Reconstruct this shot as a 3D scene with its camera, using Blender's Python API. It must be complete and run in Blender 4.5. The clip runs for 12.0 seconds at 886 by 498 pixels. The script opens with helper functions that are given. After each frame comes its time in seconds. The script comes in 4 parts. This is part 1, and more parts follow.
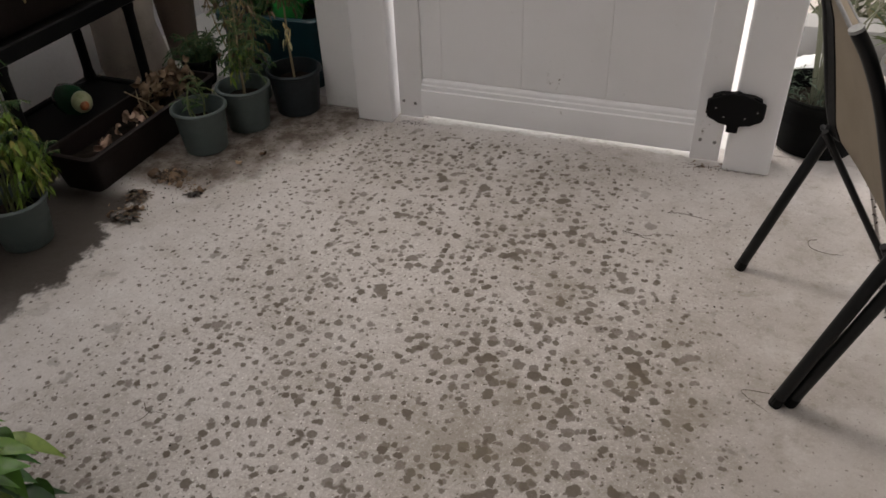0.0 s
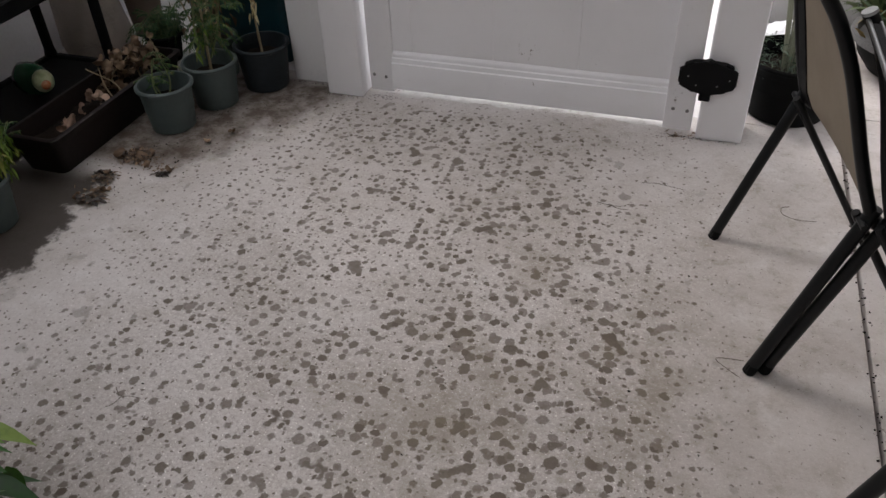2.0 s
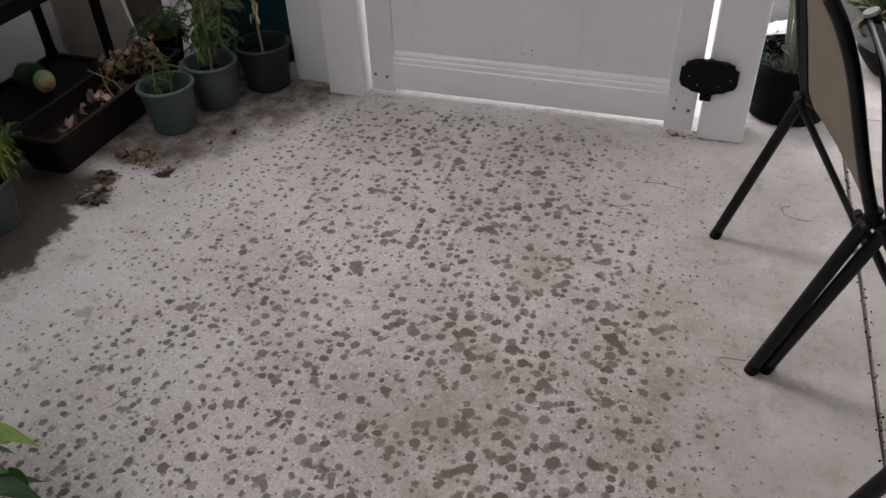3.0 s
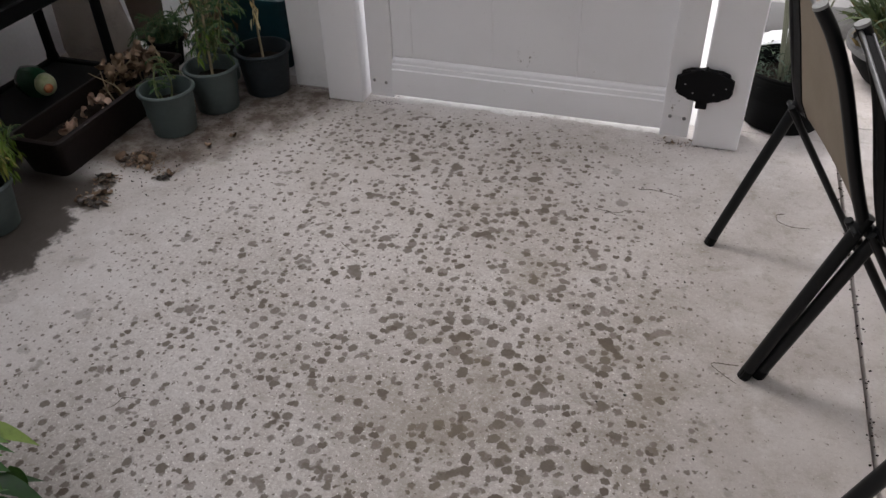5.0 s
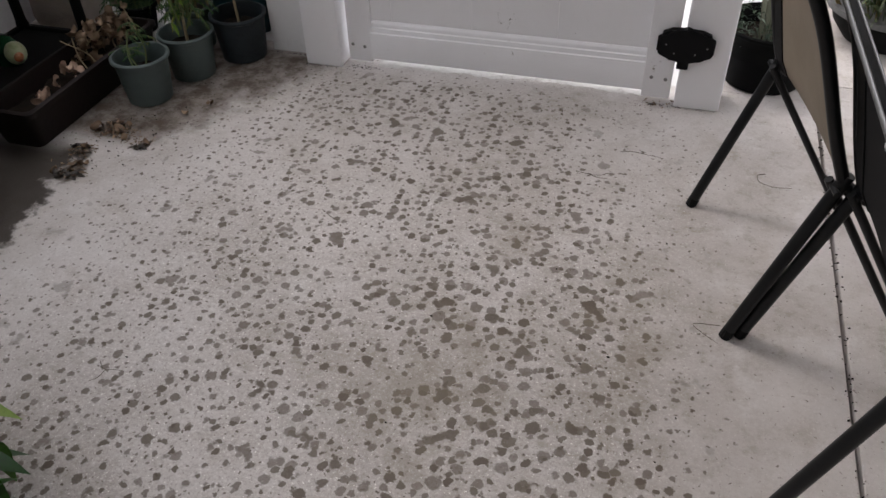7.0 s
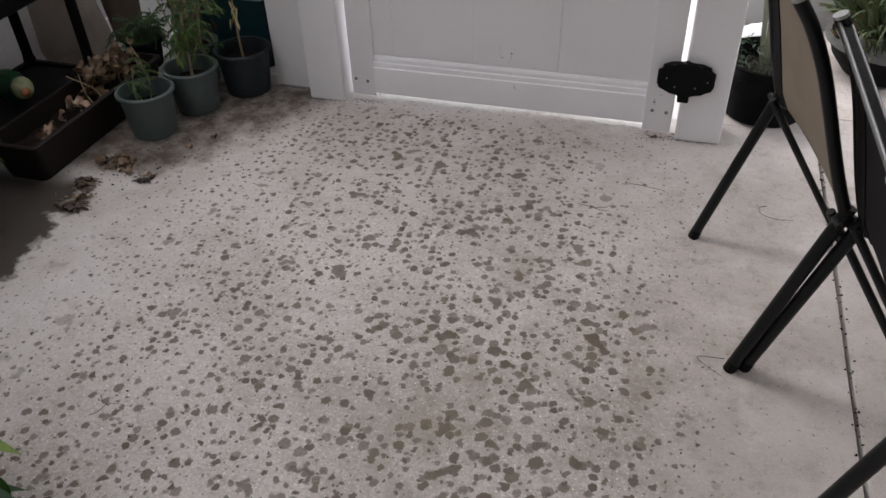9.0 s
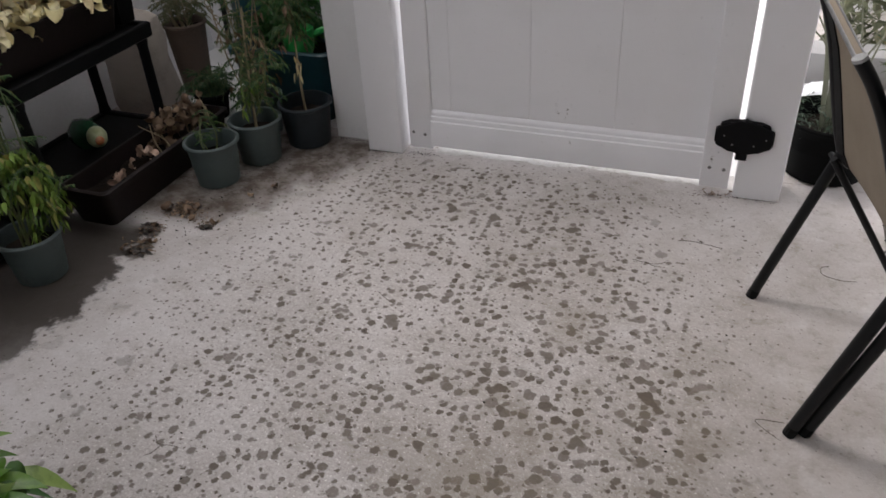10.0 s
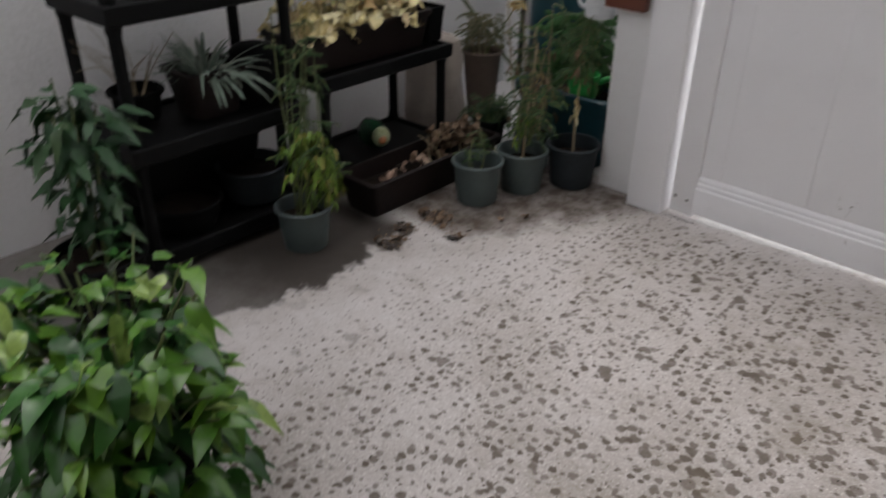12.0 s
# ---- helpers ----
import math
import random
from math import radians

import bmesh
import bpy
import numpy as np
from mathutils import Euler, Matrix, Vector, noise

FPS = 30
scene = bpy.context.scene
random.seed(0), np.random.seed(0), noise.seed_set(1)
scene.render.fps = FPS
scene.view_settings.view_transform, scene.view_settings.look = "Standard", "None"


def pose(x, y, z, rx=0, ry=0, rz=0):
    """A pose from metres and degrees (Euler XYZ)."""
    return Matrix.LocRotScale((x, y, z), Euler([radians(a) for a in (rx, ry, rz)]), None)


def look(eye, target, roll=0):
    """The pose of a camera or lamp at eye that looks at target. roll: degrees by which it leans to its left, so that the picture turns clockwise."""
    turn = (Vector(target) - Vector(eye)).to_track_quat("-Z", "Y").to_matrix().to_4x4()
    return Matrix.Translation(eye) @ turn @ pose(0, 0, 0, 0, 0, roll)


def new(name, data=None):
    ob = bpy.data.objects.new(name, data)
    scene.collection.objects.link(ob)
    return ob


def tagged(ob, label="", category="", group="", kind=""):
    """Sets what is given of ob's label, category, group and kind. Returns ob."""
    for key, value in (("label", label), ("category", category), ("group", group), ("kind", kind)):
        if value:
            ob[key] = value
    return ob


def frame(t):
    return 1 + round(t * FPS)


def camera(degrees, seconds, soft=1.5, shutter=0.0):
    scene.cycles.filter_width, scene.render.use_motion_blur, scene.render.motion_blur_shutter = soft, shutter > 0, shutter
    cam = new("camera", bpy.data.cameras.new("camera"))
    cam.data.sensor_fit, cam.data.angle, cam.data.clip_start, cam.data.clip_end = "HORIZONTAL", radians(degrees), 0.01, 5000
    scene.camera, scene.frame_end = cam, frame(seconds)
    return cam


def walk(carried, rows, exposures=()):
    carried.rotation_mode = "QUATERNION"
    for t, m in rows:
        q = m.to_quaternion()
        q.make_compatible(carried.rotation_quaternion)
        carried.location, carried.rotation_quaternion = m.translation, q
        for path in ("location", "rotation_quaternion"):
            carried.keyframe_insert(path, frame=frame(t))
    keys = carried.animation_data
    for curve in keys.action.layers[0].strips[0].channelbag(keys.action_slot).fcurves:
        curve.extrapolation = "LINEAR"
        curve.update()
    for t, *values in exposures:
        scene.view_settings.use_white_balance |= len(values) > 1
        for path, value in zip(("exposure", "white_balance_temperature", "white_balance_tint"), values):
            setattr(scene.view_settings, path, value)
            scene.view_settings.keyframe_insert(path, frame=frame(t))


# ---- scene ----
cam = camera(58.7, 12.0, soft=1.5, shutter=0.4)
PATH = [
    (0, (1.002, -2.138, 1.195), (0.412, -0.634, 0.016), -2.3),
    (0.5, (1.0, -2.14, 1.19), (0.386, -0.666, -0.015), -2.8),
    (1, (1.002, -2.134, 1.194), (0.41, -0.649, -0.008), -2.5),
    (1.5, (1.004, -2.123, 1.189), (0.471, -0.641, -0.044), -2.4),
    (2, (1.005, -2.122, 1.186), (0.48, -0.637, -0.047), -2.4),
    (2.5, (1.003, -2.123, 1.19), (0.473, -0.638, -0.041), -2.4),
    (3, (1.003, -2.122, 1.189), (0.477, -0.639, -0.046), -2.5),
    (5, (1.007, -2.137, 1.198), (0.486, -0.643, -0.026), -1.9),
    (5.5, (1.007, -2.135, 1.196), (0.494, -0.658, -0.05), -1.8),
    (6, (1.005, -2.136, 1.194), (0.514, -0.676, -0.082), -1.5),
    (6.5, (1.007, -2.132, 1.195), (0.534, -0.686, -0.103), -2.0),
    (7, (1.008, -2.131, 1.194), (0.541, -0.678, -0.099), -2.0),
    (9, (1.009, -2.129, 1.195), (0.522, -0.629, -0.035), -2.2),
    (9.5, (1.009, -2.129, 1.196), (0.469, -0.614, 0.006), -2.4),
    (10, (1.01, -2.137, 1.202), (0.377, -0.605, 0.083), -3.4),
    (10.5, (1.009, -2.139, 1.197), (0.338, -0.603, 0.105), -3.7),
    (11, (1.01, -2.142, 1.199), (0.292, -0.611, 0.131), -3.7),
    (11.3, (1.015, -2.155, 1.186), (0.187, -0.609, 0.226), -2.9),
    (11.5, (1.01, -2.159, 1.193), (0.103, -0.641, 0.258), -2.0),
    (11.8, (1.016, -2.166, 1.192), (-0.083, -0.787, 0.249), -0.4),
    (12, (1.024, -2.165, 1.173), (-0.144, -0.881, 0.179), 0.7),
]
EXPO = [(0.0, 1.02, 6950, 12), (0.5, 1.02, 6770, 12), (1.0, 1.02, 6670, 12), (2.0, 1.05, 6480, 13), (5.0, 1.17, 6420, 13), (9.5, 1.19, 6420, 13), (10.5, 1.25, 6400, 13), (11.3, 1.33, 6380, 13), (12.0, 1.34, 6450, 12)]
walk(cam, [(t, look(eye, target, roll)) for t, eye, target, roll in PATH], EXPO)

# ---- light ----
SUN_EL, SUN_AZ = 55.0, -68.0
world = bpy.data.worlds.new("overcast_sky")
scene.world = world
world.use_nodes = True
wt = world.node_tree
sky = wt.nodes.new("ShaderNodeTexSky")
sky.sky_type = "NISHITA"
sky.sun_disc = False
sky.sun_elevation = radians(SUN_EL)
sky.sun_rotation = radians(SUN_AZ)
sky.air_density, sky.dust_density, sky.ozone_density = 1.0, 6.0, 1.0
cloud = wt.nodes.new("ShaderNodeMix")
cloud.data_type = "RGBA"
cloud.inputs[0].default_value = 0.8
cloud.inputs[7].default_value = (7.0, 6.9, 6.8, 1)
wt.links.new(sky.outputs[0], cloud.inputs[6])
wt.links.new(cloud.outputs[2], wt.nodes["Background"].inputs[0])
wt.nodes["Background"].inputs[1].default_value = 0.15
sun_data = bpy.data.lights.new("sun", "SUN")
sun_data.energy, sun_data.angle, sun_data.color = 0.80, radians(40), (1.0, 0.96, 0.92)
sun = new("sun", sun_data)
sun.matrix_world = look((8 * math.sin(radians(SUN_AZ)), 8 * math.cos(radians(SUN_AZ)), 8 * math.tan(radians(SUN_EL))), (0, 0, 0))


# ---- materials ----
def material(name, rough=0.6, metal=0.0):
    m = bpy.data.materials.new(name)
    m.use_nodes = True
    b = m.node_tree.nodes["Principled BSDF"]
    b.inputs["Roughness"].default_value = rough
    b.inputs["Metallic"].default_value = metal
    return m, m.node_tree, b


def node(nt, kind, **values):
    n = nt.nodes.new(kind)
    for key, v in values.items():
        n.inputs[key.replace("_", " ")].default_value = v
    return n


def maths(nt, op, a, b=None, clamp=False):
    n = nt.nodes.new("ShaderNodeMath")
    n.operation, n.use_clamp = op, clamp
    for i, v in enumerate((a, b)):
        if v is None:
            continue
        if isinstance(v, (int, float)):
            n.inputs[i].default_value = v
        else:
            nt.links.new(v, n.inputs[i])
    return n.outputs[0]


def mixed(nt, fac, a, b):
    n = nt.nodes.new("ShaderNodeMix")
    n.data_type = "RGBA"
    for i, v in ((0, fac), (6, a), (7, b)):
        if isinstance(v, (int, float)):
            n.inputs[i].default_value = v
        elif isinstance(v, tuple):
            n.inputs[i].default_value = (*v[:3], 1)
        else:
            nt.links.new(v, n.inputs[i])
    return n.outputs[2]


def ramp(nt, value, lo, hi):
    n = nt.nodes.new("ShaderNodeMapRange")
    n.interpolation_type = "SMOOTHSTEP"
    nt.links.new(value, n.inputs[0])
    n.inputs[1].default_value, n.inputs[2].default_value = lo, hi
    return n.outputs[0]


def position(nt):
    return nt.nodes.new("ShaderNodeNewGeometry").outputs["Position"]


def noisy(nt, where, scale, detail=4.0, rough=0.6):
    n = node(nt, "ShaderNodeTexNoise", Scale=scale, Detail=detail, Roughness=rough)
    nt.links.new(where, n.inputs["Vector"])
    return n.outputs["Fac"]


def bumped(nt, b, height, strength, distance=0.002):
    n = node(nt, "ShaderNodeBump", Strength=strength, Distance=distance)
    nt.links.new(height, n.inputs["Height"])
    nt.links.new(n.outputs[0], b.inputs["Normal"])


def surface(name, base, dark, rough, fine=120.0, broad=6.0, amount=0.5, bump=0.15, metal=0.0, gloss=0.5):
    """A two-scale surface: broad stains and fine grain between a base and a darker tone."""
    m, nt, b = material(name, rough, metal)
    b.inputs["Specular IOR Level"].default_value = gloss
    where = position(nt)
    big, small = noisy(nt, where, broad), noisy(nt, where, fine, 3.0)
    fac = maths(nt, "MULTIPLY", maths(nt, "MULTIPLY", ramp(nt, big, 0.35, 0.75), ramp(nt, small, 0.2, 0.8)), amount * 2, True)
    nt.links.new(mixed(nt, fac, base, dark), b.inputs["Base Color"])
    r = maths(nt, "ADD", maths(nt, "MULTIPLY", small, 0.2), rough - 0.1)
    nt.links.new(r, b.inputs["Roughness"])
    if bump:
        bumped(nt, b, small, bump)
    return m


def leafy(name, a, b2, c, rough=0.45, translucent=0.15):
    """Leaves whose tone changes from leaf to leaf, with paler veins."""
    m, nt, b = material(name, rough)
    info = nt.nodes.new("ShaderNodeObjectInfo").outputs["Random"]
    island = nt.nodes.new("ShaderNodeNewGeometry").outputs["Random Per Island"]
    r = maths(nt, "FRACT", maths(nt, "ADD", info, island))
    col = mixed(nt, ramp(nt, r, 0.1, 0.7), a, b2)
    col = mixed(nt, ramp(nt, r, 0.78, 0.98), col, c)
    n = noisy(nt, position(nt), 45.0)
    col = mixed(nt, maths(nt, "MULTIPLY", ramp(nt, n, 0.45, 0.75), 0.5), col, tuple(v * 0.45 for v in a))
    nt.links.new(col, b.inputs["Base Color"])
    b.inputs["Subsurface Weight"].default_value = 0.0
    bumped(nt, b, n, 0.2)
    return m


def concrete_floor():
    m, nt, b = material("concrete", 0.75)
    where = position(nt)
    sep = nt.nodes.new("ShaderNodeSeparateXYZ")
    nt.links.new(where, sep.inputs[0])
    X, Y = sep.outputs[0], sep.outputs[1]
    fine, mid, big = noisy(nt, where, 260.0, 3.0), noisy(nt, where, 42.0, 5.0), noisy(nt, where, 2.2, 4.0)
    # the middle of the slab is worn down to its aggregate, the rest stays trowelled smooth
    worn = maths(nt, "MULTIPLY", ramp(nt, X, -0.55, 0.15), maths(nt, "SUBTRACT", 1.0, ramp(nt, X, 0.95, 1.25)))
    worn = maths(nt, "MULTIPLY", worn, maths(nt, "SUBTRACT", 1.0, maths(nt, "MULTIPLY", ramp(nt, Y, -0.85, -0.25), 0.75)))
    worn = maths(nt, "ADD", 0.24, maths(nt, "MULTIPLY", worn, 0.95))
    col = mixed(nt, ramp(nt, big, 0.3, 0.7), (0.60, 0.565, 0.55), (0.47, 0.437, 0.415))
    cloudy = noisy(nt, where, 7.5, 6.0, 0.7)
    col = mixed(nt, maths(nt, "MULTIPLY", ramp(nt, cloudy, 0.50, 0.68), 0.5), col, (0.39, 0.352, 0.315))
    col = mixed(nt, maths(nt, "MULTIPLY", ramp(nt, cloudy, 0.47, 0.33), 0.4), col, (0.68, 0.66, 0.65))
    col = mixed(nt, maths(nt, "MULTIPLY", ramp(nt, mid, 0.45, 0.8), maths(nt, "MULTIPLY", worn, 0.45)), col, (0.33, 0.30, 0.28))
    grit = noisy(nt, where, 120.0, 5.0, 0.8)
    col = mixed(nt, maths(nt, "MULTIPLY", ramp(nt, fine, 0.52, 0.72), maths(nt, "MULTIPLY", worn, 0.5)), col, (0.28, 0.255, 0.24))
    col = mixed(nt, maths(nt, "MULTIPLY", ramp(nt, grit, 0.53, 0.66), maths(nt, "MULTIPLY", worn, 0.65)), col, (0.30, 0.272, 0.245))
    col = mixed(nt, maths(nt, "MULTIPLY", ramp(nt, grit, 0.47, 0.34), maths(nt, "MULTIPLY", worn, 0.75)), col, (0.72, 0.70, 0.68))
    blotch = ramp(nt, noisy(nt, where, 24.0, 7.0, 0.75), 0.48, 0.66)
    col = mixed(nt, maths(nt, "MULTIPLY", blotch, maths(nt, "MULTIPLY", ramp(nt, big, 0.40, 0.65), 0.65)), col, (0.30, 0.265, 0.215))
    speck = noisy(nt, where, 170.0, 1.0)
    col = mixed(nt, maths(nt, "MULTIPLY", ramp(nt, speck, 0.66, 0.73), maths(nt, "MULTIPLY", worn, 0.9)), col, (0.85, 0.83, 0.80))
    # drips: irregular damp spots, crowded in the middle of the slab
    warp = node(nt, "ShaderNodeTexNoise", Scale=70.0, Detail=2.5)
    nt.links.new(where, warp.inputs["Vector"])
    shift = nt.nodes.new("ShaderNodeVectorMath")
    shift.operation = "MULTIPLY_ADD"
    nt.links.new(warp.outputs["Color"], shift.inputs[0])
    shift.inputs[1].default_value = (0.014, 0.014, 0.0)
    ragged_edge = node(nt, "ShaderNodeTexNoise", Scale=150.0, Detail=1.0)
    nt.links.new(where, ragged_edge.inputs["Vector"])
    shift_fine = nt.nodes.new("ShaderNodeVectorMath")
    shift_fine.operation = "MULTIPLY_ADD"
    nt.links.new(ragged_edge.outputs["Color"], shift_fine.inputs[0])
    shift_fine.inputs[1].default_value = (0.006, 0.006, 0.0)
    nt.links.new(where, shift_fine.inputs[2])
    nt.links.new(shift_fine.outputs[0], shift.inputs[2])
    zone = maths(nt, "MULTIPLY", ramp(nt, X, -0.60, 0.22), maths(nt, "SUBTRACT", 1.0, ramp(nt, X, 0.95, 1.30)))
    zone = maths(nt, "MULTIPLY", zone, maths(nt, "SUBTRACT", 1.0, maths(nt, "MULTIPLY", ramp(nt, Y, -0.10, 0.03), 0.85)))
    zone = maths(nt, "MULTIPLY", zone, maths(nt, "ADD", 0.25, maths(nt, "MULTIPLY", noisy(nt, where, 4.1), 1.5)))
    zone = maths(nt, "ADD", maths(nt, "MULTIPLY", zone, 0.98), 0.13)
    # the corner by the hinge stays nearly dry
    dry_side = maths(nt, "ADD", X, maths(nt, "MULTIPLY", maths(nt, "ADD", Y, 1.2), 0.5))
    zone = maths(nt, "MULTIPLY", zone, maths(nt, "SUBTRACT", 1.0, maths(nt, "MULTIPLY", ramp(nt, dry_side, 1.10, 1.45), 0.62)))
    swell = maths(nt, "ADD", 1.0, maths(nt, "MULTIPLY", maths(nt, "MULTIPLY", ramp(nt, X, 0.3, 0.8), maths(nt, "SUBTRACT", 1.0, ramp(nt, Y, -1.15, -0.65))), 0.22))
    zone = maths(nt, "MULTIPLY", zone, swell)
    wet = None
    for scale, reach, keep in ((15.0, 0.42, 0.76), (21.0, 0.40, 0.54), (28.0, 0.36, 0.22), (40.0, 0.38, 0.24), (66.0, 0.40, 0.58)):
        v = node(nt, "ShaderNodeTexVoronoi", Scale=scale, Randomness=1.0)
        v.voronoi_dimensions = "2D"
        nt.links.new(shift.outputs[0], v.inputs["Vector"])
        rgb = nt.nodes.new("ShaderNodeSeparateColor")
        nt.links.new(v.outputs["Color"], rgb.inputs[0])
        size = maths(nt, "MULTIPLY", maths(nt, "SUBTRACT", rgb.outputs[0], keep, True), reach)
        size = maths(nt, "MULTIPLY", size, maths(nt, "ADD", zone, 0.18))
        edge = maths(nt, "SUBTRACT", size, v.outputs["Distance"])
        spot = maths(nt, "MULTIPLY", ramp(nt, edge, -0.03, 0.065), maths(nt, "ADD", 0.64, maths(nt, "MULTIPLY", rgb.outputs[1], 0.36)))
        wet = spot if wet is None else maths(nt, "MAXIMUM", wet, spot)
    # a few larger damp patches where drips ran together
    pool = ramp(nt, noisy(nt, shift.outputs[0], 13.0, 2.0, 0.45), 0.655, 0.685)
    pool = maths(nt, "MULTIPLY", pool, maths(nt, "MULTIPLY", zone, 0.75, True))
    wet = maths(nt, "MAXIMUM", wet, pool)
    # soaked strip along the planters
    ragged = maths(nt, "MULTIPLY", maths(nt, "SUBTRACT", noisy(nt, where, 11.0, 7.0, 0.65), 0.5), 0.30)
    line = maths(nt, "ADD", X, ragged)
    hump = maths(nt, "MULTIPLY", maths(nt, "POWER", maths(nt, "ABSOLUTE", maths(nt, "ADD", Y, 1.0)), 2.0), 0.6)
    soak = maths(nt, "SUBTRACT", 1.0, ramp(nt, maths(nt, "ADD", line, hump), -0.495, -0.450))
    soak = maths(nt, "MULTIPLY", soak, maths(nt, "SUBTRACT", 1.0, ramp(nt, Y, -0.68, -0.56)))
    # it dries out towards the seating side
    soak = maths(nt, "MULTIPLY", soak, maths(nt, "ADD", 0.75, maths(nt, "MULTIPLY", ramp(nt, maths(nt, "ADD", Y, ragged), -1.35, -1.05), 0.25)))
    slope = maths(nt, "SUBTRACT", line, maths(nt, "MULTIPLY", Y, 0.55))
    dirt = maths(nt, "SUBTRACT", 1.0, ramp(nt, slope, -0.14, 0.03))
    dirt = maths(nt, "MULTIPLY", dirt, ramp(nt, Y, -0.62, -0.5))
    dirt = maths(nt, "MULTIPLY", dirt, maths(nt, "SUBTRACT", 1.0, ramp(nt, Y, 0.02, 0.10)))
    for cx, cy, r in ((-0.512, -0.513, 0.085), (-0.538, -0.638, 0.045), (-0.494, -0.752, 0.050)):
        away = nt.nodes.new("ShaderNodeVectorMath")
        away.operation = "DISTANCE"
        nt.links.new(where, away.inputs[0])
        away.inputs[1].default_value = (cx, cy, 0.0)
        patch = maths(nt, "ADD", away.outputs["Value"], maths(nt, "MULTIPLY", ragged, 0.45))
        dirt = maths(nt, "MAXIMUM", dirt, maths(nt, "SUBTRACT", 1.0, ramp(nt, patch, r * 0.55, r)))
    col = mixed(nt, maths(nt, "MULTIPLY", wet, 0.96), col, (0.104, 0.080, 0.059))
    grime = maths(nt, "MULTIPLY", ramp(nt, noisy(nt, where, 5.2, 8.0, 0.7), 0.42, 0.68), maths(nt, "MULTIPLY", maths(nt, "MULTIPLY", ramp(nt, X, 0.35, 0.75), maths(nt, "SUBTRACT", 1.0, ramp(nt, X, 1.0, 1.25))), 0.60))
    grime = maths(nt, "MULTIPLY", grime, maths(nt, "SUBTRACT", 1.0, maths(nt, "MULTIPLY", ramp(nt, Y, -1.0, -0.5), 0.75)))
    col = mixed(nt, grime, col, (0.20, 0.165, 0.115))
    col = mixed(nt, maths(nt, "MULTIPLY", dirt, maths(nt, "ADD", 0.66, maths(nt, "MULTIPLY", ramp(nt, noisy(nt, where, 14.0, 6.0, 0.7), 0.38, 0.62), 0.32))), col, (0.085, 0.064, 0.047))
    col = mixed(nt, maths(nt, "MULTIPLY", soak, 0.95), col, (0.034, 0.027, 0.021))
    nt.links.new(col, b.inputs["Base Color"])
    damp = maths(nt, "MAXIMUM", wet, soak)
    nt.links.new(maths(nt, "SUBTRACT", 0.82, maths(nt, "MULTIPLY", damp, 0.22)), b.inputs["Roughness"])
    b.inputs["Specular IOR Level"].default_value = 0.3
    bumped(nt, b, maths(nt, "ADD", fine, maths(nt, "MULTIPLY", mid, 1.5)), 0.45, 0.002)
    return m


def scuffed_vinyl():
    """White fence vinyl with a scuff low on the gate and a little dirt near the ground."""
    m, nt, b = material("scuffed_vinyl", 0.32)
    where = position(nt)
    n1, n2 = noisy(nt, where, 60.0, 6.0), noisy(nt, where, 5.0)
    col = mixed(nt, maths(nt, "MULTIPLY", ramp(nt, n2, 0.4, 0.8), 0.4), (0.88, 0.88, 0.905), (0.80, 0.80, 0.815))
    for cx, cy, cz, r in ((0.535, 0.03, 0.205, 0.042), (0.985, 0.005, 0.118, 0.034), (0.560, 0.02, 0.105, 0.022), (0.735, 0.034, 0.190, 0.016)):
        d = nt.nodes.new("ShaderNodeVectorMath")
        d.operation = "DISTANCE"
        nt.links.new(where, d.inputs[0])
        d.inputs[1].default_value = (cx, cy, cz)
        near = maths(nt, "SUBTRACT", 1.0, ramp(nt, d.outputs["Value"], r * 0.2, r))
        col = mixed(nt, maths(nt, "MULTIPLY", near, ramp(nt, n1, 0.57, 0.64)), col, (0.25, 0.23, 0.21))
    col = mixed(nt, maths(nt, "MULTIPLY", ramp(nt, n1, 0.62, 0.78), 0.25), col, (0.42, 0.40, 0.37))
    nt.links.new(col, b.inputs["Base Color"])
    bumped(nt, b, n1, 0.04)
    return m


CONCRETE = concrete_floor()
# Paler copy of the concrete; daylight outside the gate is in its colour.
LIT_CONCRETE = surface("lit_path_concrete", (0.74, 0.73, 0.72), (0.62, 0.61, 0.60), 0.85, 120, 4, 0.4, 0.3)
SOIL_GROUND = surface("ground_soil", (0.10, 0.085, 0.06), (0.04, 0.035, 0.025), 0.95, 60, 2)
VINYL = scuffed_vinyl()
PAINT = surface("wall_paint", (0.82, 0.82, 0.83), (0.66, 0.66, 0.66), 0.8, 90, 2.5, 0.4, 0.2)
UNSEEN_WALL = surface("unseen_wall", (0.22, 0.205, 0.185), (0.17, 0.155, 0.14), 0.8, 60, 2)
UNSEEN_ROOF = surface("unseen_roof_boards", (0.45, 0.44, 0.43), (0.36, 0.35, 0.34), 0.8, 40, 2)
BLACK_STEEL = surface("black_powder_coat", (0.005, 0.006, 0.007), (0.010, 0.011, 0.012), 0.40, 260, 12, 0.5, 0.05, 0, 0.30)
BLACK_PLASTIC = surface("black_plastic", (0.004, 0.0045, 0.005), (0.009, 0.009, 0.009), 0.6, 140, 8, 0.6, 0.08, 0, 0.14)
HINGE_BLACK = surface("hinge_black", (0.004, 0.004, 0.005), (0.008, 0.008, 0.008), 0.65, 200, 9, 0.4, 0.05, 0, 0.15)
CHROME = surface("bright_steel", (0.27, 0.27, 0.27), (0.15, 0.15, 0.15), 0.38, 200, 15, 0.4, 0.03, 1.0)
CAP = surface("pale_cap", (0.36, 0.37, 0.37), (0.24, 0.24, 0.24), 0.5, 150, 10)
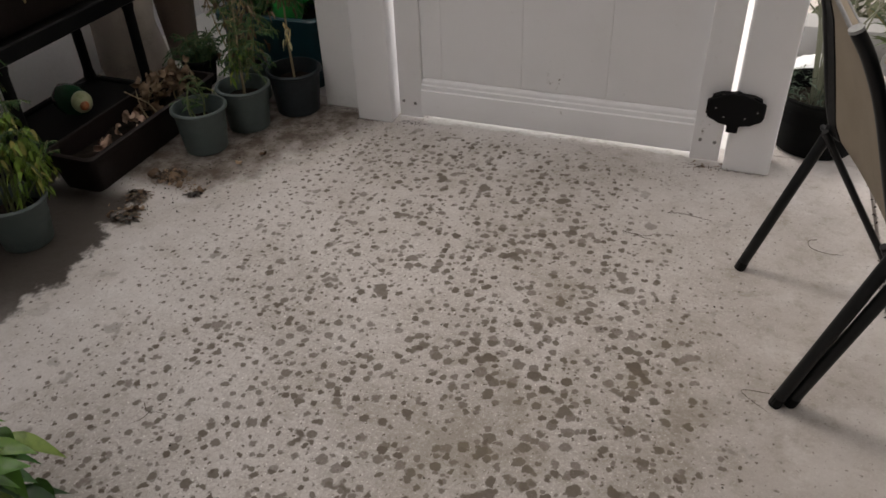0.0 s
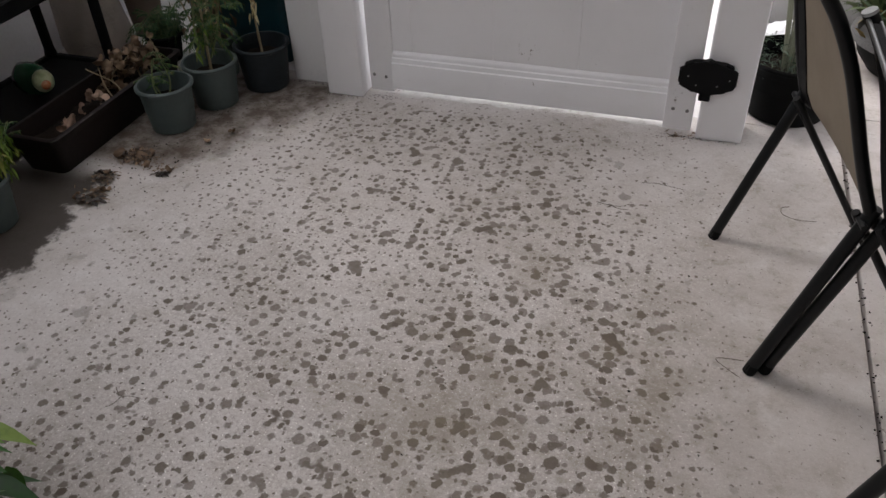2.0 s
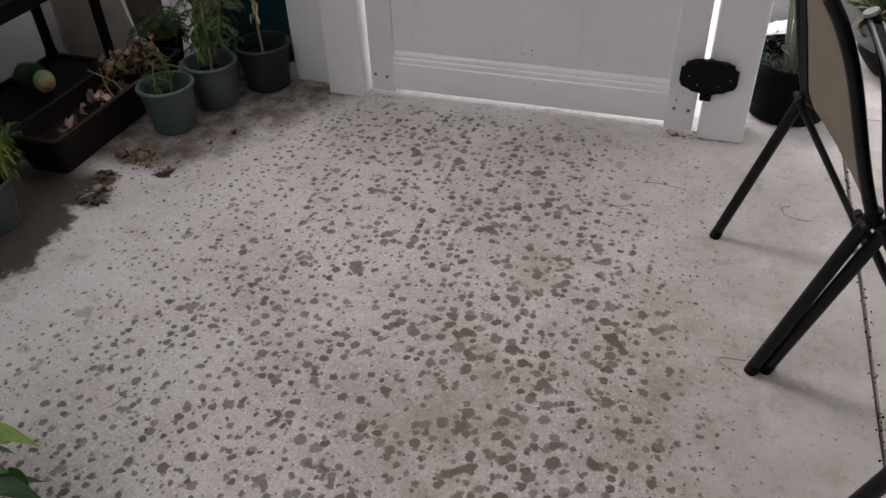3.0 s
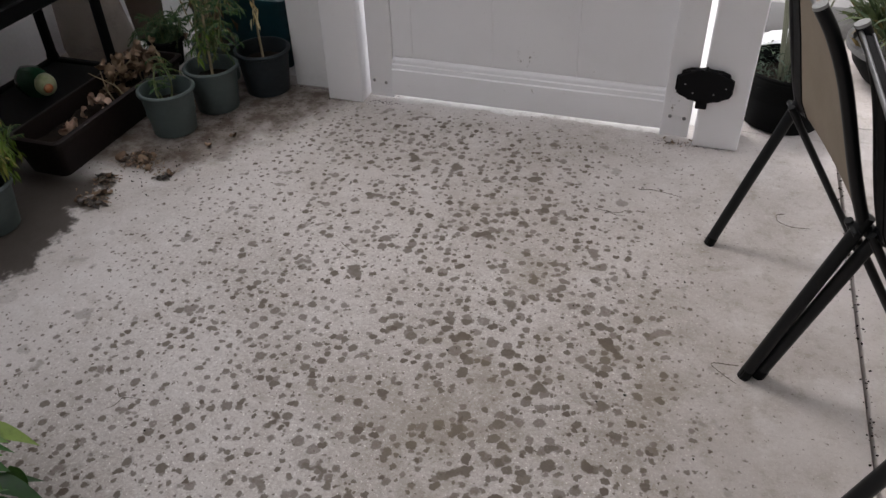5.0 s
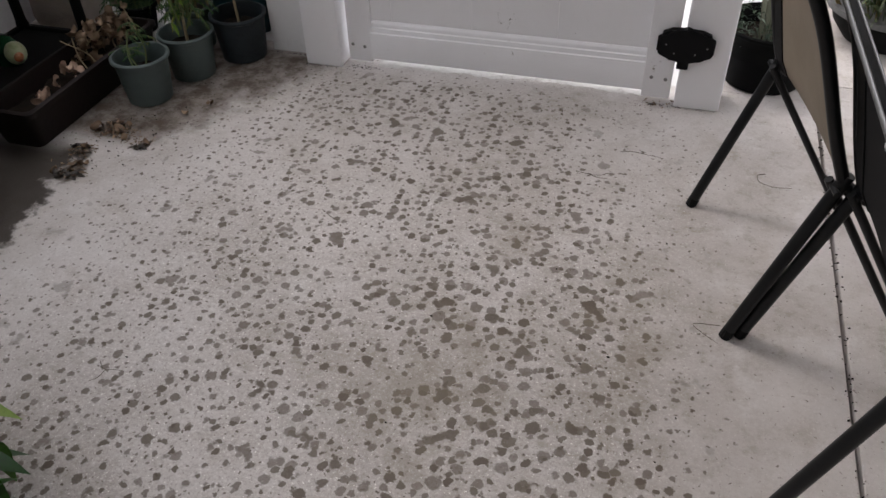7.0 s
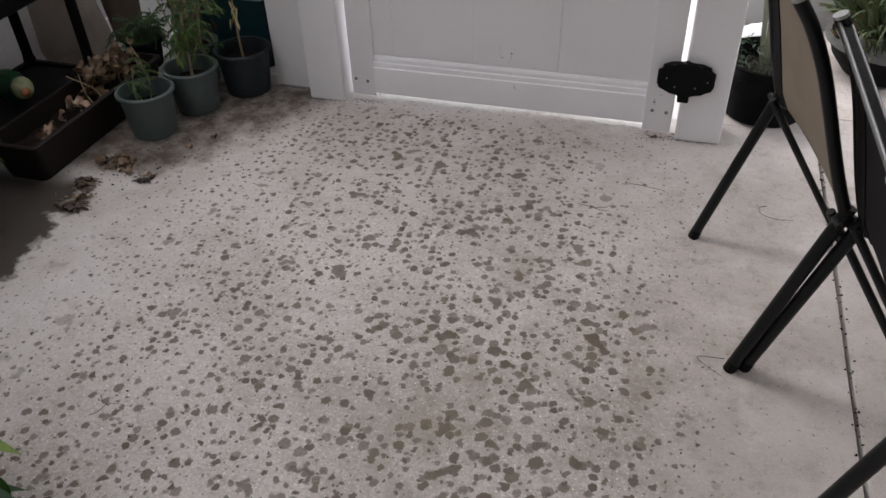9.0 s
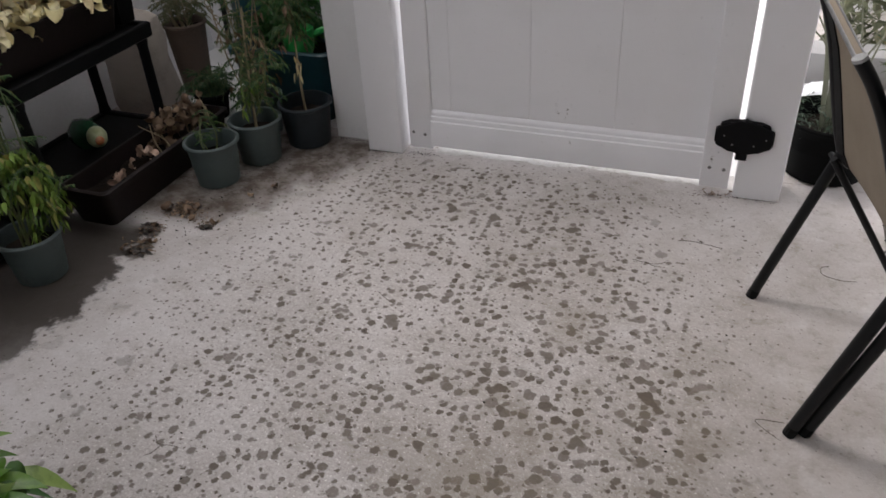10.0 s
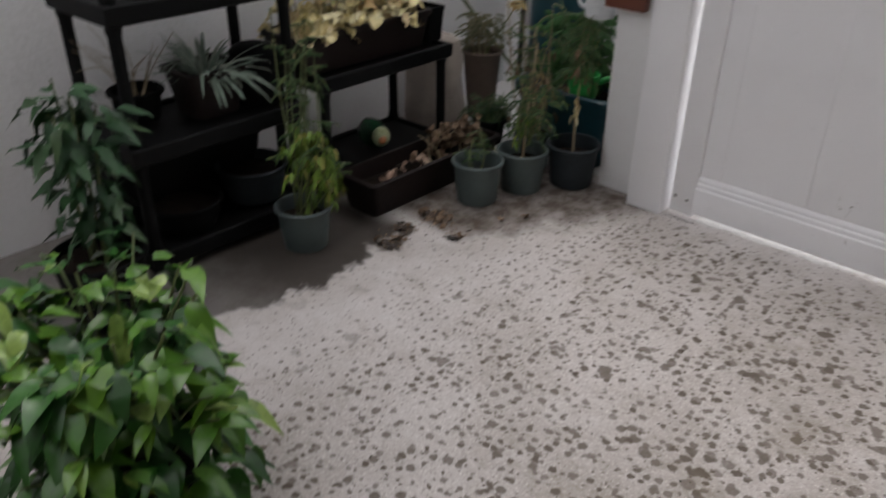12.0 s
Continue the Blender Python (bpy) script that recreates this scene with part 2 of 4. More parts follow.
SLING = surface("tan_sling", (0.30, 0.25, 0.19), (0.22, 0.18, 0.135), 0.85, 700, 7, 0.5, 0.4)
POT_GREEN = surface("grey_green_plastic", (0.066, 0.088, 0.086), (0.040, 0.052, 0.052), 0.5, 70, 9, 0.5, 0.06)
POT_DARK = surface("dark_slate_plastic", (0.020, 0.027, 0.032), (0.011, 0.015, 0.017), 0.5, 70, 9, 0.5, 0.06, 0, 0.3)
POT_BLACK = surface("black_nursery_plastic", (0.0035, 0.0038, 0.004), (0.007, 0.007, 0.0065), 0.7, 80, 7, 0.5, 0.06, 0, 0.08)
TERRA = surface("brown_plastic", (0.0125, 0.0080, 0.0075), (0.0065, 0.0045, 0.0042), 0.5, 80, 8, 0.5, 0.08, 0, 0.22)
RUST = surface("red_brown_plastic", (0.16, 0.055, 0.035), (0.09, 0.035, 0.025), 0.5, 80, 8, 0.5, 0.08)
TEAL = surface("teal_plastic", (0.006, 0.050, 0.066), (0.004, 0.03, 0.04), 0.4, 60, 6, 0.5, 0.05)
TAUPE = surface("taupe_sackcloth", (0.46, 0.41, 0.36), (0.28, 0.245, 0.21), 0.9, 220, 9, 0.6, 0.4)
BROWN_POT = surface("faded_brown_clay", (0.155, 0.115, 0.092), (0.09, 0.07, 0.056), 0.85, 120, 12, 0.5, 0.2)
SOIL = surface("potting_soil", (0.018, 0.013, 0.010), (0.006, 0.005, 0.0045), 0.95, 160, 25, 0.7, 0.9, 0, 0.1)
STEM = surface("green_stem", (0.10, 0.14, 0.05), (0.12, 0.10, 0.05), 0.6, 80, 14)
DRY = surface("dry_stem", (0.32, 0.26, 0.16), (0.16, 0.11, 0.07), 0.8, 120, 20)
WHITE_PLASTIC = surface("white_plastic", (0.70, 0.72, 0.74), (0.55, 0.57, 0.6), 0.4, 90, 8, 0.4, 0.03)
BRIGHT_GREEN = surface("bright_green_plastic", (0.02, 0.32, 0.06), (0.015, 0.2, 0.04), 0.35, 90, 8, 0.4, 0.03)
GLAZE_GREEN = surface("dark_green_glaze", (0.02, 0.09, 0.04), (0.01, 0.045, 0.02), 0.2, 70, 14, 0.6, 0.05)
GREY_WALL = surface("grey_block", (0.30, 0.30, 0.30), (0.2, 0.2, 0.2), 0.9, 60, 3, 0.5, 0.3)
PEPPER = leafy("glossy_leaf", (0.010, 0.062, 0.007), (0.028, 0.122, 0.012), (0.085, 0.20, 0.032), 0.36)
YOUNG_LEAF = leafy("young_leaf", (0.055, 0.155, 0.014), (0.10, 0.225, 0.022), (0.24, 0.35, 0.08), 0.32)
MARIGOLD = leafy("orange_petal", (0.62, 0.22, 0.015), (0.70, 0.33, 0.04), (0.55, 0.15, 0.01), 0.6)
CREAM_PETAL = leafy("faded_petal", (0.52, 0.40, 0.16), (0.60, 0.50, 0.26), (0.36, 0.20, 0.07), 0.7)
DARK_LEAF = leafy("dark_leaf", (0.010, 0.050, 0.013), (0.020, 0.078, 0.020), (0.04, 0.08, 0.025), 0.5)
FEATHER = leafy("feathery_leaf", (0.014, 0.058, 0.015), (0.034, 0.100, 0.022), (0.17, 0.18, 0.045), 0.6)
LIME = leafy("wilting_leaf", (0.09, 0.17, 0.02), (0.16, 0.26, 0.03), (0.30, 0.27, 0.07), 0.55)
YELLOW = leafy("pale_yellow_leaf", (0.70, 0.60, 0.30), (0.82, 0.75, 0.48), (0.50, 0.34, 0.16), 0.7)
SILVER = leafy("grey_green_leaf", (0.20, 0.28, 0.22), (0.32, 0.39, 0.32), (0.42, 0.46, 0.38), 0.7)
BROWN_LEAF = leafy("dead_leaf", (0.12, 0.075, 0.045), (0.20, 0.135, 0.085), (0.36, 0.26, 0.17), 0.8)
HEDGE = leafy("hedge_leaf", (0.07, 0.085, 0.040), (0.13, 0.14, 0.075), (0.24, 0.24, 0.15), 0.6)


# ---- shaping helpers ----
def finish(bm, name, mat, smooth=True, angle=40):
    me = bpy.data.meshes.new(name)
    bmesh.ops.recalc_face_normals(bm, faces=bm.faces)
    bm.to_mesh(me)
    bm.free()
    me.materials.append(mat)
    if smooth:
        me.shade_smooth()
        me.set_sharp_from_angle(angle=radians(angle))
    return me


def part(name, bm, mat, parent, label="", smooth=True):
    ob = new(name, finish(bm, name, mat, smooth))
    ob.parent = parent
    if label:
        ob["label"] = label
    return ob


def solid(name, bm, mat, smooth=True):
    return new(name, finish(bm, name, mat, smooth))


def thing(name, at, label, category, group="", turn=0.0, kind=""):
    ob = new(name)
    ob.empty_display_size = 0.05
    ob.matrix_basis = pose(*at, 0, 0, turn)
    return tagged(ob, label, category, group, kind)


def box(x0, x1, y0, y1, z0, z1, bevel=0.0, bm=None, seg=2):
    own = bmesh.new()
    bmesh.ops.create_cube(own, size=1.0)
    for v in own.verts:
        v.co = ((x0 + x1) / 2 + v.co.x * (x1 - x0), (y0 + y1) / 2 + v.co.y * (y1 - y0), (z0 + z1) / 2 + v.co.z * (z1 - z0))
    if bevel:
        bmesh.ops.bevel(own, geom=own.edges[:], offset=bevel, segments=seg, affect="EDGES", profile=0.5)
    if bm is None:
        return own
    me = bpy.data.meshes.new("tmp")
    own.to_mesh(me)
    own.free()
    bm.from_mesh(me)
    bpy.data.meshes.remove(me)
    return bm


def lathe(profile, seg=32, bm=None, at=(0, 0, 0), squash=(1.0, 1.0), wobble=0.0):
    bm = bm or bmesh.new()
    rings = []
    for r, z in profile:
        ring = []
        for i in range(seg):
            a = 2 * math.pi * i / seg
            k = 1 + wobble * noise.noise(Vector((math.cos(a) * 2, math.sin(a) * 2, z * 9)))
            ring.append(bm.verts.new((at[0] + r * k * math.cos(a) * squash[0], at[1] + r * k * math.sin(a) * squash[1], at[2] + z)))
        rings.append(ring)
    for lo, hi in zip(rings, rings[1:]):
        for i in range(seg):
            j = (i + 1) % seg
            bm.faces.new((lo[i], lo[j], hi[j], hi[i]))
    bm.faces.new(rings[0][::-1])
    bm.faces.new(rings[-1])
    return bm


def tube(points, r, bm=None, seg=10, caps=True, taper=1.0):
    bm = bm or bmesh.new()
    pts = [Vector(p) for p in points]
    rings, side = [], None
    for i, p in enumerate(pts):
        d = (pts[min(i + 1, len(pts) - 1)] - pts[max(i - 1, 0)]).normalized()
        if side is None:
            side = d.cross(Vector((0, 0, 1)) if abs(d.z) < 0.9 else Vector((1, 0, 0))).normalized()
        side = (side - d * side.dot(d)).normalized()
        up = d.cross(side)
        k = r * (1 + (taper - 1) * i / max(1, len(pts) - 1))
        rings.append([bm.verts.new(p + (side * math.cos(2 * math.pi * j / seg) + up * math.sin(2 * math.pi * j / seg)) * k) for j in range(seg)])
    for lo, hi in zip(rings, rings[1:]):
        for j in range(seg):
            q = (j + 1) % seg
            bm.faces.new((lo[j], lo[q], hi[q], hi[j]))
    if caps:
        bm.faces.new(rings[0][::-1])
        bm.faces.new(rings[-1])
    return bm


def bend(points, steps=6):
    """A smooth line through the points (Catmull-Rom)."""
    p = [Vector(q) for q in points]
    p = [p[0] * 2 - p[1], *p, p[-1] * 2 - p[-2]]
    out = []
    for a, b, c, d in zip(p, p[1:], p[2:], p[3:]):
        for i in range(steps):
            t = i / steps
            out.append(0.5 * (2 * b + (c - a) * t + (2 * a - 5 * b + 4 * c - d) * t * t + (3 * b - a - 3 * c + d) * t ** 3))
    return [*out, p[-2]]


def blade(bm, root, way, side, length, width, droop=0.3, fold=0.25, steps=5, sharp=1.0):
    """One leaf: a folded, drooping, pointed blade."""
    way, side = way.normalized(), side.normalized()
    up = side.cross(way)
    if up.z < 0:
        up, side = -up, -side
    rows = []
    for i in range(steps + 1):
        t = i / steps
        w = width * 0.5 * math.sin(math.pi * min(1, t ** 0.75 * 0.97 + 0.03)) ** sharp
        c = root + way * (length * t) - Vector((0, 0, 1)) * (droop * length * t * t)
        rows.append([bm.verts.new(c - side * w + up * (w * fold)), bm.verts.new(c), bm.verts.new(c + side * w + up * (w * fold))])
    for a, b in zip(rows, rows[1:]):
        for k in (0, 1):
            bm.faces.new((a[k], a[k + 1], b[k + 1], b[k]))


def unit(rng, flat=1.0):
    a = rng.uniform(0, 2 * math.pi)
    z = rng.uniform(-1, 1) * flat
    return Vector((math.cos(a), math.sin(a), z)).normalized()


# ---- setting ----
def setting(name, bm, mat, label, category, smooth=False):
    return tagged(solid(name, bm, mat, smooth), label, category, "", "structure")


setting("ground", box(-60, 60, -60, 60, -0.30, -0.08), SOIL_GROUND, "bare brown soil under and around the patio", "ground")
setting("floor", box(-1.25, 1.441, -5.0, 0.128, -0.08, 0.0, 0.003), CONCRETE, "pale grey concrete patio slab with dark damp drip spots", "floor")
setting("floor", box(1.172, 1.441, 0.130, 5.0, -0.08, -0.001, 0.003), CONCRETE, "pale grey concrete strip beside the gate post", "floor")
setting("floor", box(-1.25, 1.170, 0.130, 5.0, -0.08, -0.001, 0.003), LIT_CONCRETE, "concrete path outside the gate, coloured paler to carry its daylight", "floor")
setting("floor", box(1.449, 6.0, -5.0, 0.236, -0.08, 0.0, 0.003), CONCRETE, "pale grey concrete patio slab beside a dark control joint", "floor")
setting("floor", box(1.449, 6.0, 0.244, 5.0, -0.08, -0.002, 0.003), CONCRETE, "pale grey concrete slab in the open garden", "floor")
setting("wall_west", box(-1.45, -1.252, -5.0, 0.75, -0.08, 2.6), PAINT, "white painted house wall behind the plant shelves", "wall")
setting("wall_north", box(-1.45, -0.274, 0.75, 0.95, -0.08, 2.2), PAINT, "white painted wall closing the planting corner", "wall")
setting("wall_pier", box(-0.272, -0.130, 0.064, 0.95, 0.001, 2.6, 0.004), PAINT, "white painted wall end beside the gate post", "wall", True)
# East and south walls stand out of view, added to block daylight.
setting("wall_east", box(1.66, 1.81, -5.0, -0.20, 0.001, 2.6), UNSEEN_WALL, "unseen grey-beige wall added to darken the chair side", "wall")
setting("wall_south", box(-1.45, 1.658, -3.5, -3.3, 0.001, 2.1), UNSEEN_WALL, "unseen grey-beige wall added to hold back low daylight", "wall")
# Roof pieces out of view; their edges and gaps are set to steer daylight.
setting("ceiling", box(0.25, 2.6, -3.3, -1.9005, 2.6, 2.75), UNSEEN_ROOF, "unseen pale roof boards added to darken the seating side", "ceiling")
setting("ceiling", box(1.25, 4.5, -0.3995, 0.90, 2.6, 2.75), UNSEEN_ROOF, "unseen pale roof boards added to dim the open side", "ceiling")
setting("ceiling", box(0.25, 2.6, -1.9, -0.40, 2.6, 2.75), UNSEEN_ROOF, "unseen pale roof boards placed to shape the daylight", "ceiling")
setting("ceiling", box(-1.45, 0.2495, -1.45, -0.40, 2.6, 2.75), UNSEEN_ROOF, "unseen pale roof boards placed to shape the daylight", "ceiling")


# ---- gate ----
def gate_post(x0, x1, label):
    t = thing("gate_post", ((x0 + x1) / 2, 0.06, 0), label, "gate post", "gate posts")
    h = (x1 - x0) / 2
    part("post", box(-h, h, -0.06, 0.06, 0.0, 1.85, 0.005, seg=3), VINYL, t)
    bm = box(-h - 0.008, h + 0.008, -0.068, 0.068, 1.85, 1.875, 0.004)
    bmesh.ops.create_cone(bm, segments=4, radius1=h * 1.35, radius2=0.004, depth=0.05, matrix=pose(0, 0, 1.90, 0, 0, 45), cap_ends=True)
    part("post_cap", bm, VINYL, t)
    return t


gate_post(-0.121, 0.002, "white vinyl gate post standing beside the wall end")
gate_post(1.046, 1.173, "white vinyl gate post carrying the black hinge")

gate = thing("gate", (0, 0, 0), "closed white vinyl gate with wide tongue-and-groove boards", "gate")
latch_stile = part("stile", box(0.022, 0.104, 0.024, 0.066, 0.020, 1.78, 0.003), VINYL, gate)
hinge_stile = part("stile", box(0.949, 1.030, 0.005, 0.058, 0.020, 1.78, 0.004), VINYL, gate)
bm = bmesh.new()
section = [(0.068, 0.037), (0.014, 0.037), (0.012, 0.039), (0.012, 0.1215), (0.0128, 0.1235), (0.0185, 0.1255), (0.0190, 0.1365), (0.0198, 0.1385), (0.0255, 0.1405), (0.0260, 0.1495), (0.0268, 0.1515), (0.0335, 0.1580), (0.068, 0.1580)]
ends = [[bm.verts.new((x, y, z)) for y, z in section] for x in (0.104, 0.9505)]
for i in range(len(section)):
    j = (i + 1) % len(section)
    bm.faces.new((ends[0][i], ends[0][j], ends[1][j], ends[1][i]))
bm.faces.new(ends[0])
bm.faces.new(ends[1][::-1])
part("bottom_rail", bm, VINYL, gate)
part("top_rail", box(0.104, 0.949, 0.018, 0.068, 1.66, 1.78, 0.004), VINYL, gate)
edges = [0.1045, 0.171, 0.428, 0.687, 0.9490]
for a, b in zip(edges, edges[1:]):
    part("board", box(a + 0.0003, b - 0.0003, 0.034, 0.056, 0.159, 1.659, 0.0006, seg=1), VINYL, gate)
for x, y, z in ((0.038, 0.024, 0.075), (0.078, 0.024, 0.070), (0.972, 0.005, 0.085), (1.012, 0.005, 0.082)):
    bm = bmesh.new()
    bmesh.ops.create_uvsphere(bm, u_segments=10, v_segments=6, radius=0.0056, matrix=Matrix.LocRotScale((x, y, z), None, (1, 0.6, 1)))
    part("screw", bm, CHROME, latch_stile if x < 0.5 else hinge_stile)

hinge = thing("hinge", (1.0505, 0.0, 0.200), "black gate hinge bolted across gate stile and post", "hinge")
hinge.scale = (0.93, 1.0, 0.94)


def plate(outline, y0, y1, bevel):
    bm = bmesh.new()
    a = [bm.verts.new((x, y0, z)) for x, z in outline]
    b = [bm.verts.new((x, y1, z)) for x, z in outline]
    bm.faces.new(a)
    bm.faces.new(b[::-1])
    n = len(outline)
    for i in range(n):
        bm.faces.new((a[i], a[(i + 1) % n], b[(i + 1) % n], b[i]))
    bmesh.ops.bevel(bm, geom=[e for e in bm.edges if abs(e.verts[0].co.y - y0) < 1e-5 and abs(e.verts[1].co.y - y0) < 1e-5], offset=bevel, segments=3, affect="EDGES")
    return bm


cover = part("cover", plate([(-0.083, -0.020), (-0.083, 0.016), (-0.072, 0.022), (-0.070, 0.034), (-0.045, 0.045), (-0.012, 0.047), (0.0, 0.053), (0.012, 0.047), (0.045, 0.045), (0.068, 0.036), (0.072, 0.024), (0.083, 0.018),
                     (0.083, -0.018), (0.076, -0.032), (0.048, -0.044), (0.018, -0.054), (-0.014, -0.054), (-0.042, -0.046), (-0.072, -0.034), (-0.074, -0.024)], -0.022, 0.004, 0.005), HINGE_BLACK, hinge)
part("knuckle", box(-0.017, 0.017, -0.019, 0.004, -0.076, -0.045, 0.004), HINGE_BLACK, hinge)
for x, z in ((-0.056, 0.002), (-0.030, -0.024), (0.030, -0.022), (0.062, 0.000)):
    bm = bmesh.new()
    bmesh.ops.create_uvsphere(bm, u_segments=8, v_segments=5, radius=0.0026, matrix=Matrix.LocRotScale((x, -0.022, z), None, (1, 0.5, 1)))
    part("screw", bm, CHROME, cover)


# ---- folding chairs ----
def folding_chair(at, turn, label, twist=0.0, cloth=None, slump=0.0, rake=0.0):
    """Local axes: x ahead, y across (far side +), z up; back feet at x = 0."""
    t = thing("folding_chair", at, label, "folding chair", "folding chairs", turn)
    w = 0.446

    def skew(x, y, z):
        return x + (twist * (2 * y / w) + rake) * max(0.0, z - 0.38) / 0.385

    def drop(z):
        return z - slump * max(0.0, z - 0.38) / 0.385

    for y in (w / 2, -w / 2):
        leg = part("back_leg", tube([(0.002, y, 0.004), (0.127, y, 0.405)], 0.0126, seg=14), BLACK_STEEL, t)
        back = part("back_tube", tube(bend([(skew(x, y, z) + 0.003, y, drop(z)) for x, z in ((-0.026, 0.765), (0.002, 0.719), (0.036, 0.640), (0.082, 0.495), (0.112, 0.412), (0.132, 0.374), (0.172, 0.352))]), 0.0110, seg=14), BLACK_STEEL, t)
        part("front_leg", tube([(0.104, y * 0.93, 0.385), (0.348, y * 0.93, 0.004)], 0.0080, seg=12), BLACK_STEEL, t)
        c = bmesh.new()
        bmesh.ops.create_cone(c, segments=16, radius1=0.0118, radius2=0.0112, depth=0.005, cap_ends=True, matrix=Matrix.LocRotScale((skew(-0.0272, y, 0.7675) + 0.003, y, drop(0.7675)), Euler((0, radians(-28), 0)), None))
        part("end_cap", c, CAP, back, "pale plastic tube cap")
        part("foot_cap", tube([(0.0015, y, 0.0), (0.008, y, 0.022)], 0.0131, seg=12), BLACK_PLASTIC, leg)
        part("pivot", tube([(0.110, y - 0.022, 0.378), (0.110, y + 0.022, 0.378)], 0.006, seg=10), BLACK_STEEL, t)
    # back sling between the tubes, slightly bellied
    bm = bmesh.new()
    prof = [(-0.022, 0.756), (0.002, 0.719), (0.036, 0.640), (0.061, 0.560), (0.080, 0.495), (0.102, 0.420), (0.122, 0.384), (0.150, 0.362)]
    cols = 12
    for off in (0.0, 0.003):
        grid = []
        for x, z in prof:
            grid.append([bm.verts.new((skew(x, (i / cols - 0.5) * w, z) + off + 0.010 * (1 - (2 * i / cols - 1) ** 2), (i / cols - 0.5) * (w - 0.02), drop(z))) for i in range(cols + 1)])
        for a, b in zip(grid, grid[1:]):
            for i in range(cols):
                bm.faces.new((a[i], a[i + 1], b[i + 1], b[i]))
    sling = part("back_sling", bm, cloth or SLING, t, "woven sling")
    # black binding where the cloth wraps the far tube
    bm = bmesh.new()
    edge = []
    for off in (-0.003, 0.005):
        edge.append([[bm.verts.new((skew(x, y, z) + off + 0.010 * (1 - (2 * y / w) ** 2), y, drop(z))) for y in (w / 2 - 0.058, w / 2 - 0.035, w / 2 - 0.012)] for x, z in prof])
    for sheet in edge:
        for a, b in zip(sheet, sheet[1:]):
            for i in (0, 1):
                bm.faces.new((a[i], a[i + 1], b[i + 1], b[i]))
    for a, b, c, d in zip(edge[0], edge[0][1:], edge[1], edge[1][1:]):
        bm.faces.new((a[0], b[0], d[0], c[0]))
    part("binding", bm, BLACK_PLASTIC, sling, "black edge binding")
    bm = box(-0.022, -0.008, -w / 2 + 0.016, w / 2 - 0.016, 0.752, 0.757, 0.002)
    for v in bm.verts:
        v.co.x, v.co.z = skew(*v.co), drop(v.co.z)
    part("hem", bm, cloth or SLING, sling, "folded hem")
    part("top_bar", tube([(skew(-0.024, -w / 2, 0.757), -w / 2, drop(0.757)), (skew(-0.024, w / 2, 0.757), w / 2, drop(0.757))], 0.0034, seg=12), CHROME, t, "bright steel crossbar")
    part("top_bar", tube([(skew(-0.007, -w / 2, 0.756), -w / 2 + 0.01, drop(0.756)), (skew(-0.007, w / 2, 0.756), w / 2 - 0.01, drop(0.756))], 0.0022, seg=12), CHROME, t, "bright steel crossbar")
    return t


folding_chair((1.166, -0.690, 0), 11.8, "black steel folding chair with tan sling facing the open side", 0.020)
folding_chair((1.247, -1.120, 0), 2.0, "black steel folding chair with black sling at the slab joint", 0.0, surface("black_sling", (0.010, 0.010, 0.011), (0.006, 0.006, 0.006), 0.85, 700, 7, 0.5, 0.4, 0, 0.2), 0.028, 0.018)


# ---- pots ----
def pot(t, R, r, h, mat, rim=0.0065, soil=0.03, rim_h=0.011, rim_mat=None, label=""):
    prof = [(r * 0.90, 0.0), (r, 0.004)]
    for k in (0.3, 0.6, 0.9):
        prof.append((r + (R - r) * k, h * k))
    prof += [(R, h - rim_h - 0.003), (R + rim, h - rim_h), (R + rim + 0.001, h - 0.004), (R + rim - 0.003, h), (R - 0.002, h), (R - 0.005, h - 0.006), (R - 0.006, h - soil - 0.02)]
    p = part("pot", lathe(prof, 40), mat, t, label)
    bm = bmesh.new()
    rr = R - 0.0065
    c = bm.verts.new((0, 0, h - soil + 0.006))
    rings = []
    for k in (0.35, 0.7, 1.0):
        rings.append([bm.verts.new((rr * k * math.cos(a), rr * k * math.sin(a), h - soil + 0.012 * noise.noise(Vector((k * 3 * math.cos(a), k * 3 * math.sin(a), R * 50))))) for a in [2 * math.pi * i / 24 for i in range(24)]])
    for i in range(24):
        j = (i + 1) % 24
        bm.faces.new((c, rings[0][i], rings[0][j]))
        for lo, hi in zip(rings, rings[1:]):
            bm.faces.new((lo[i], hi[i], hi[j], lo[j]))
    part("soil", bm, SOIL, t)
    return p


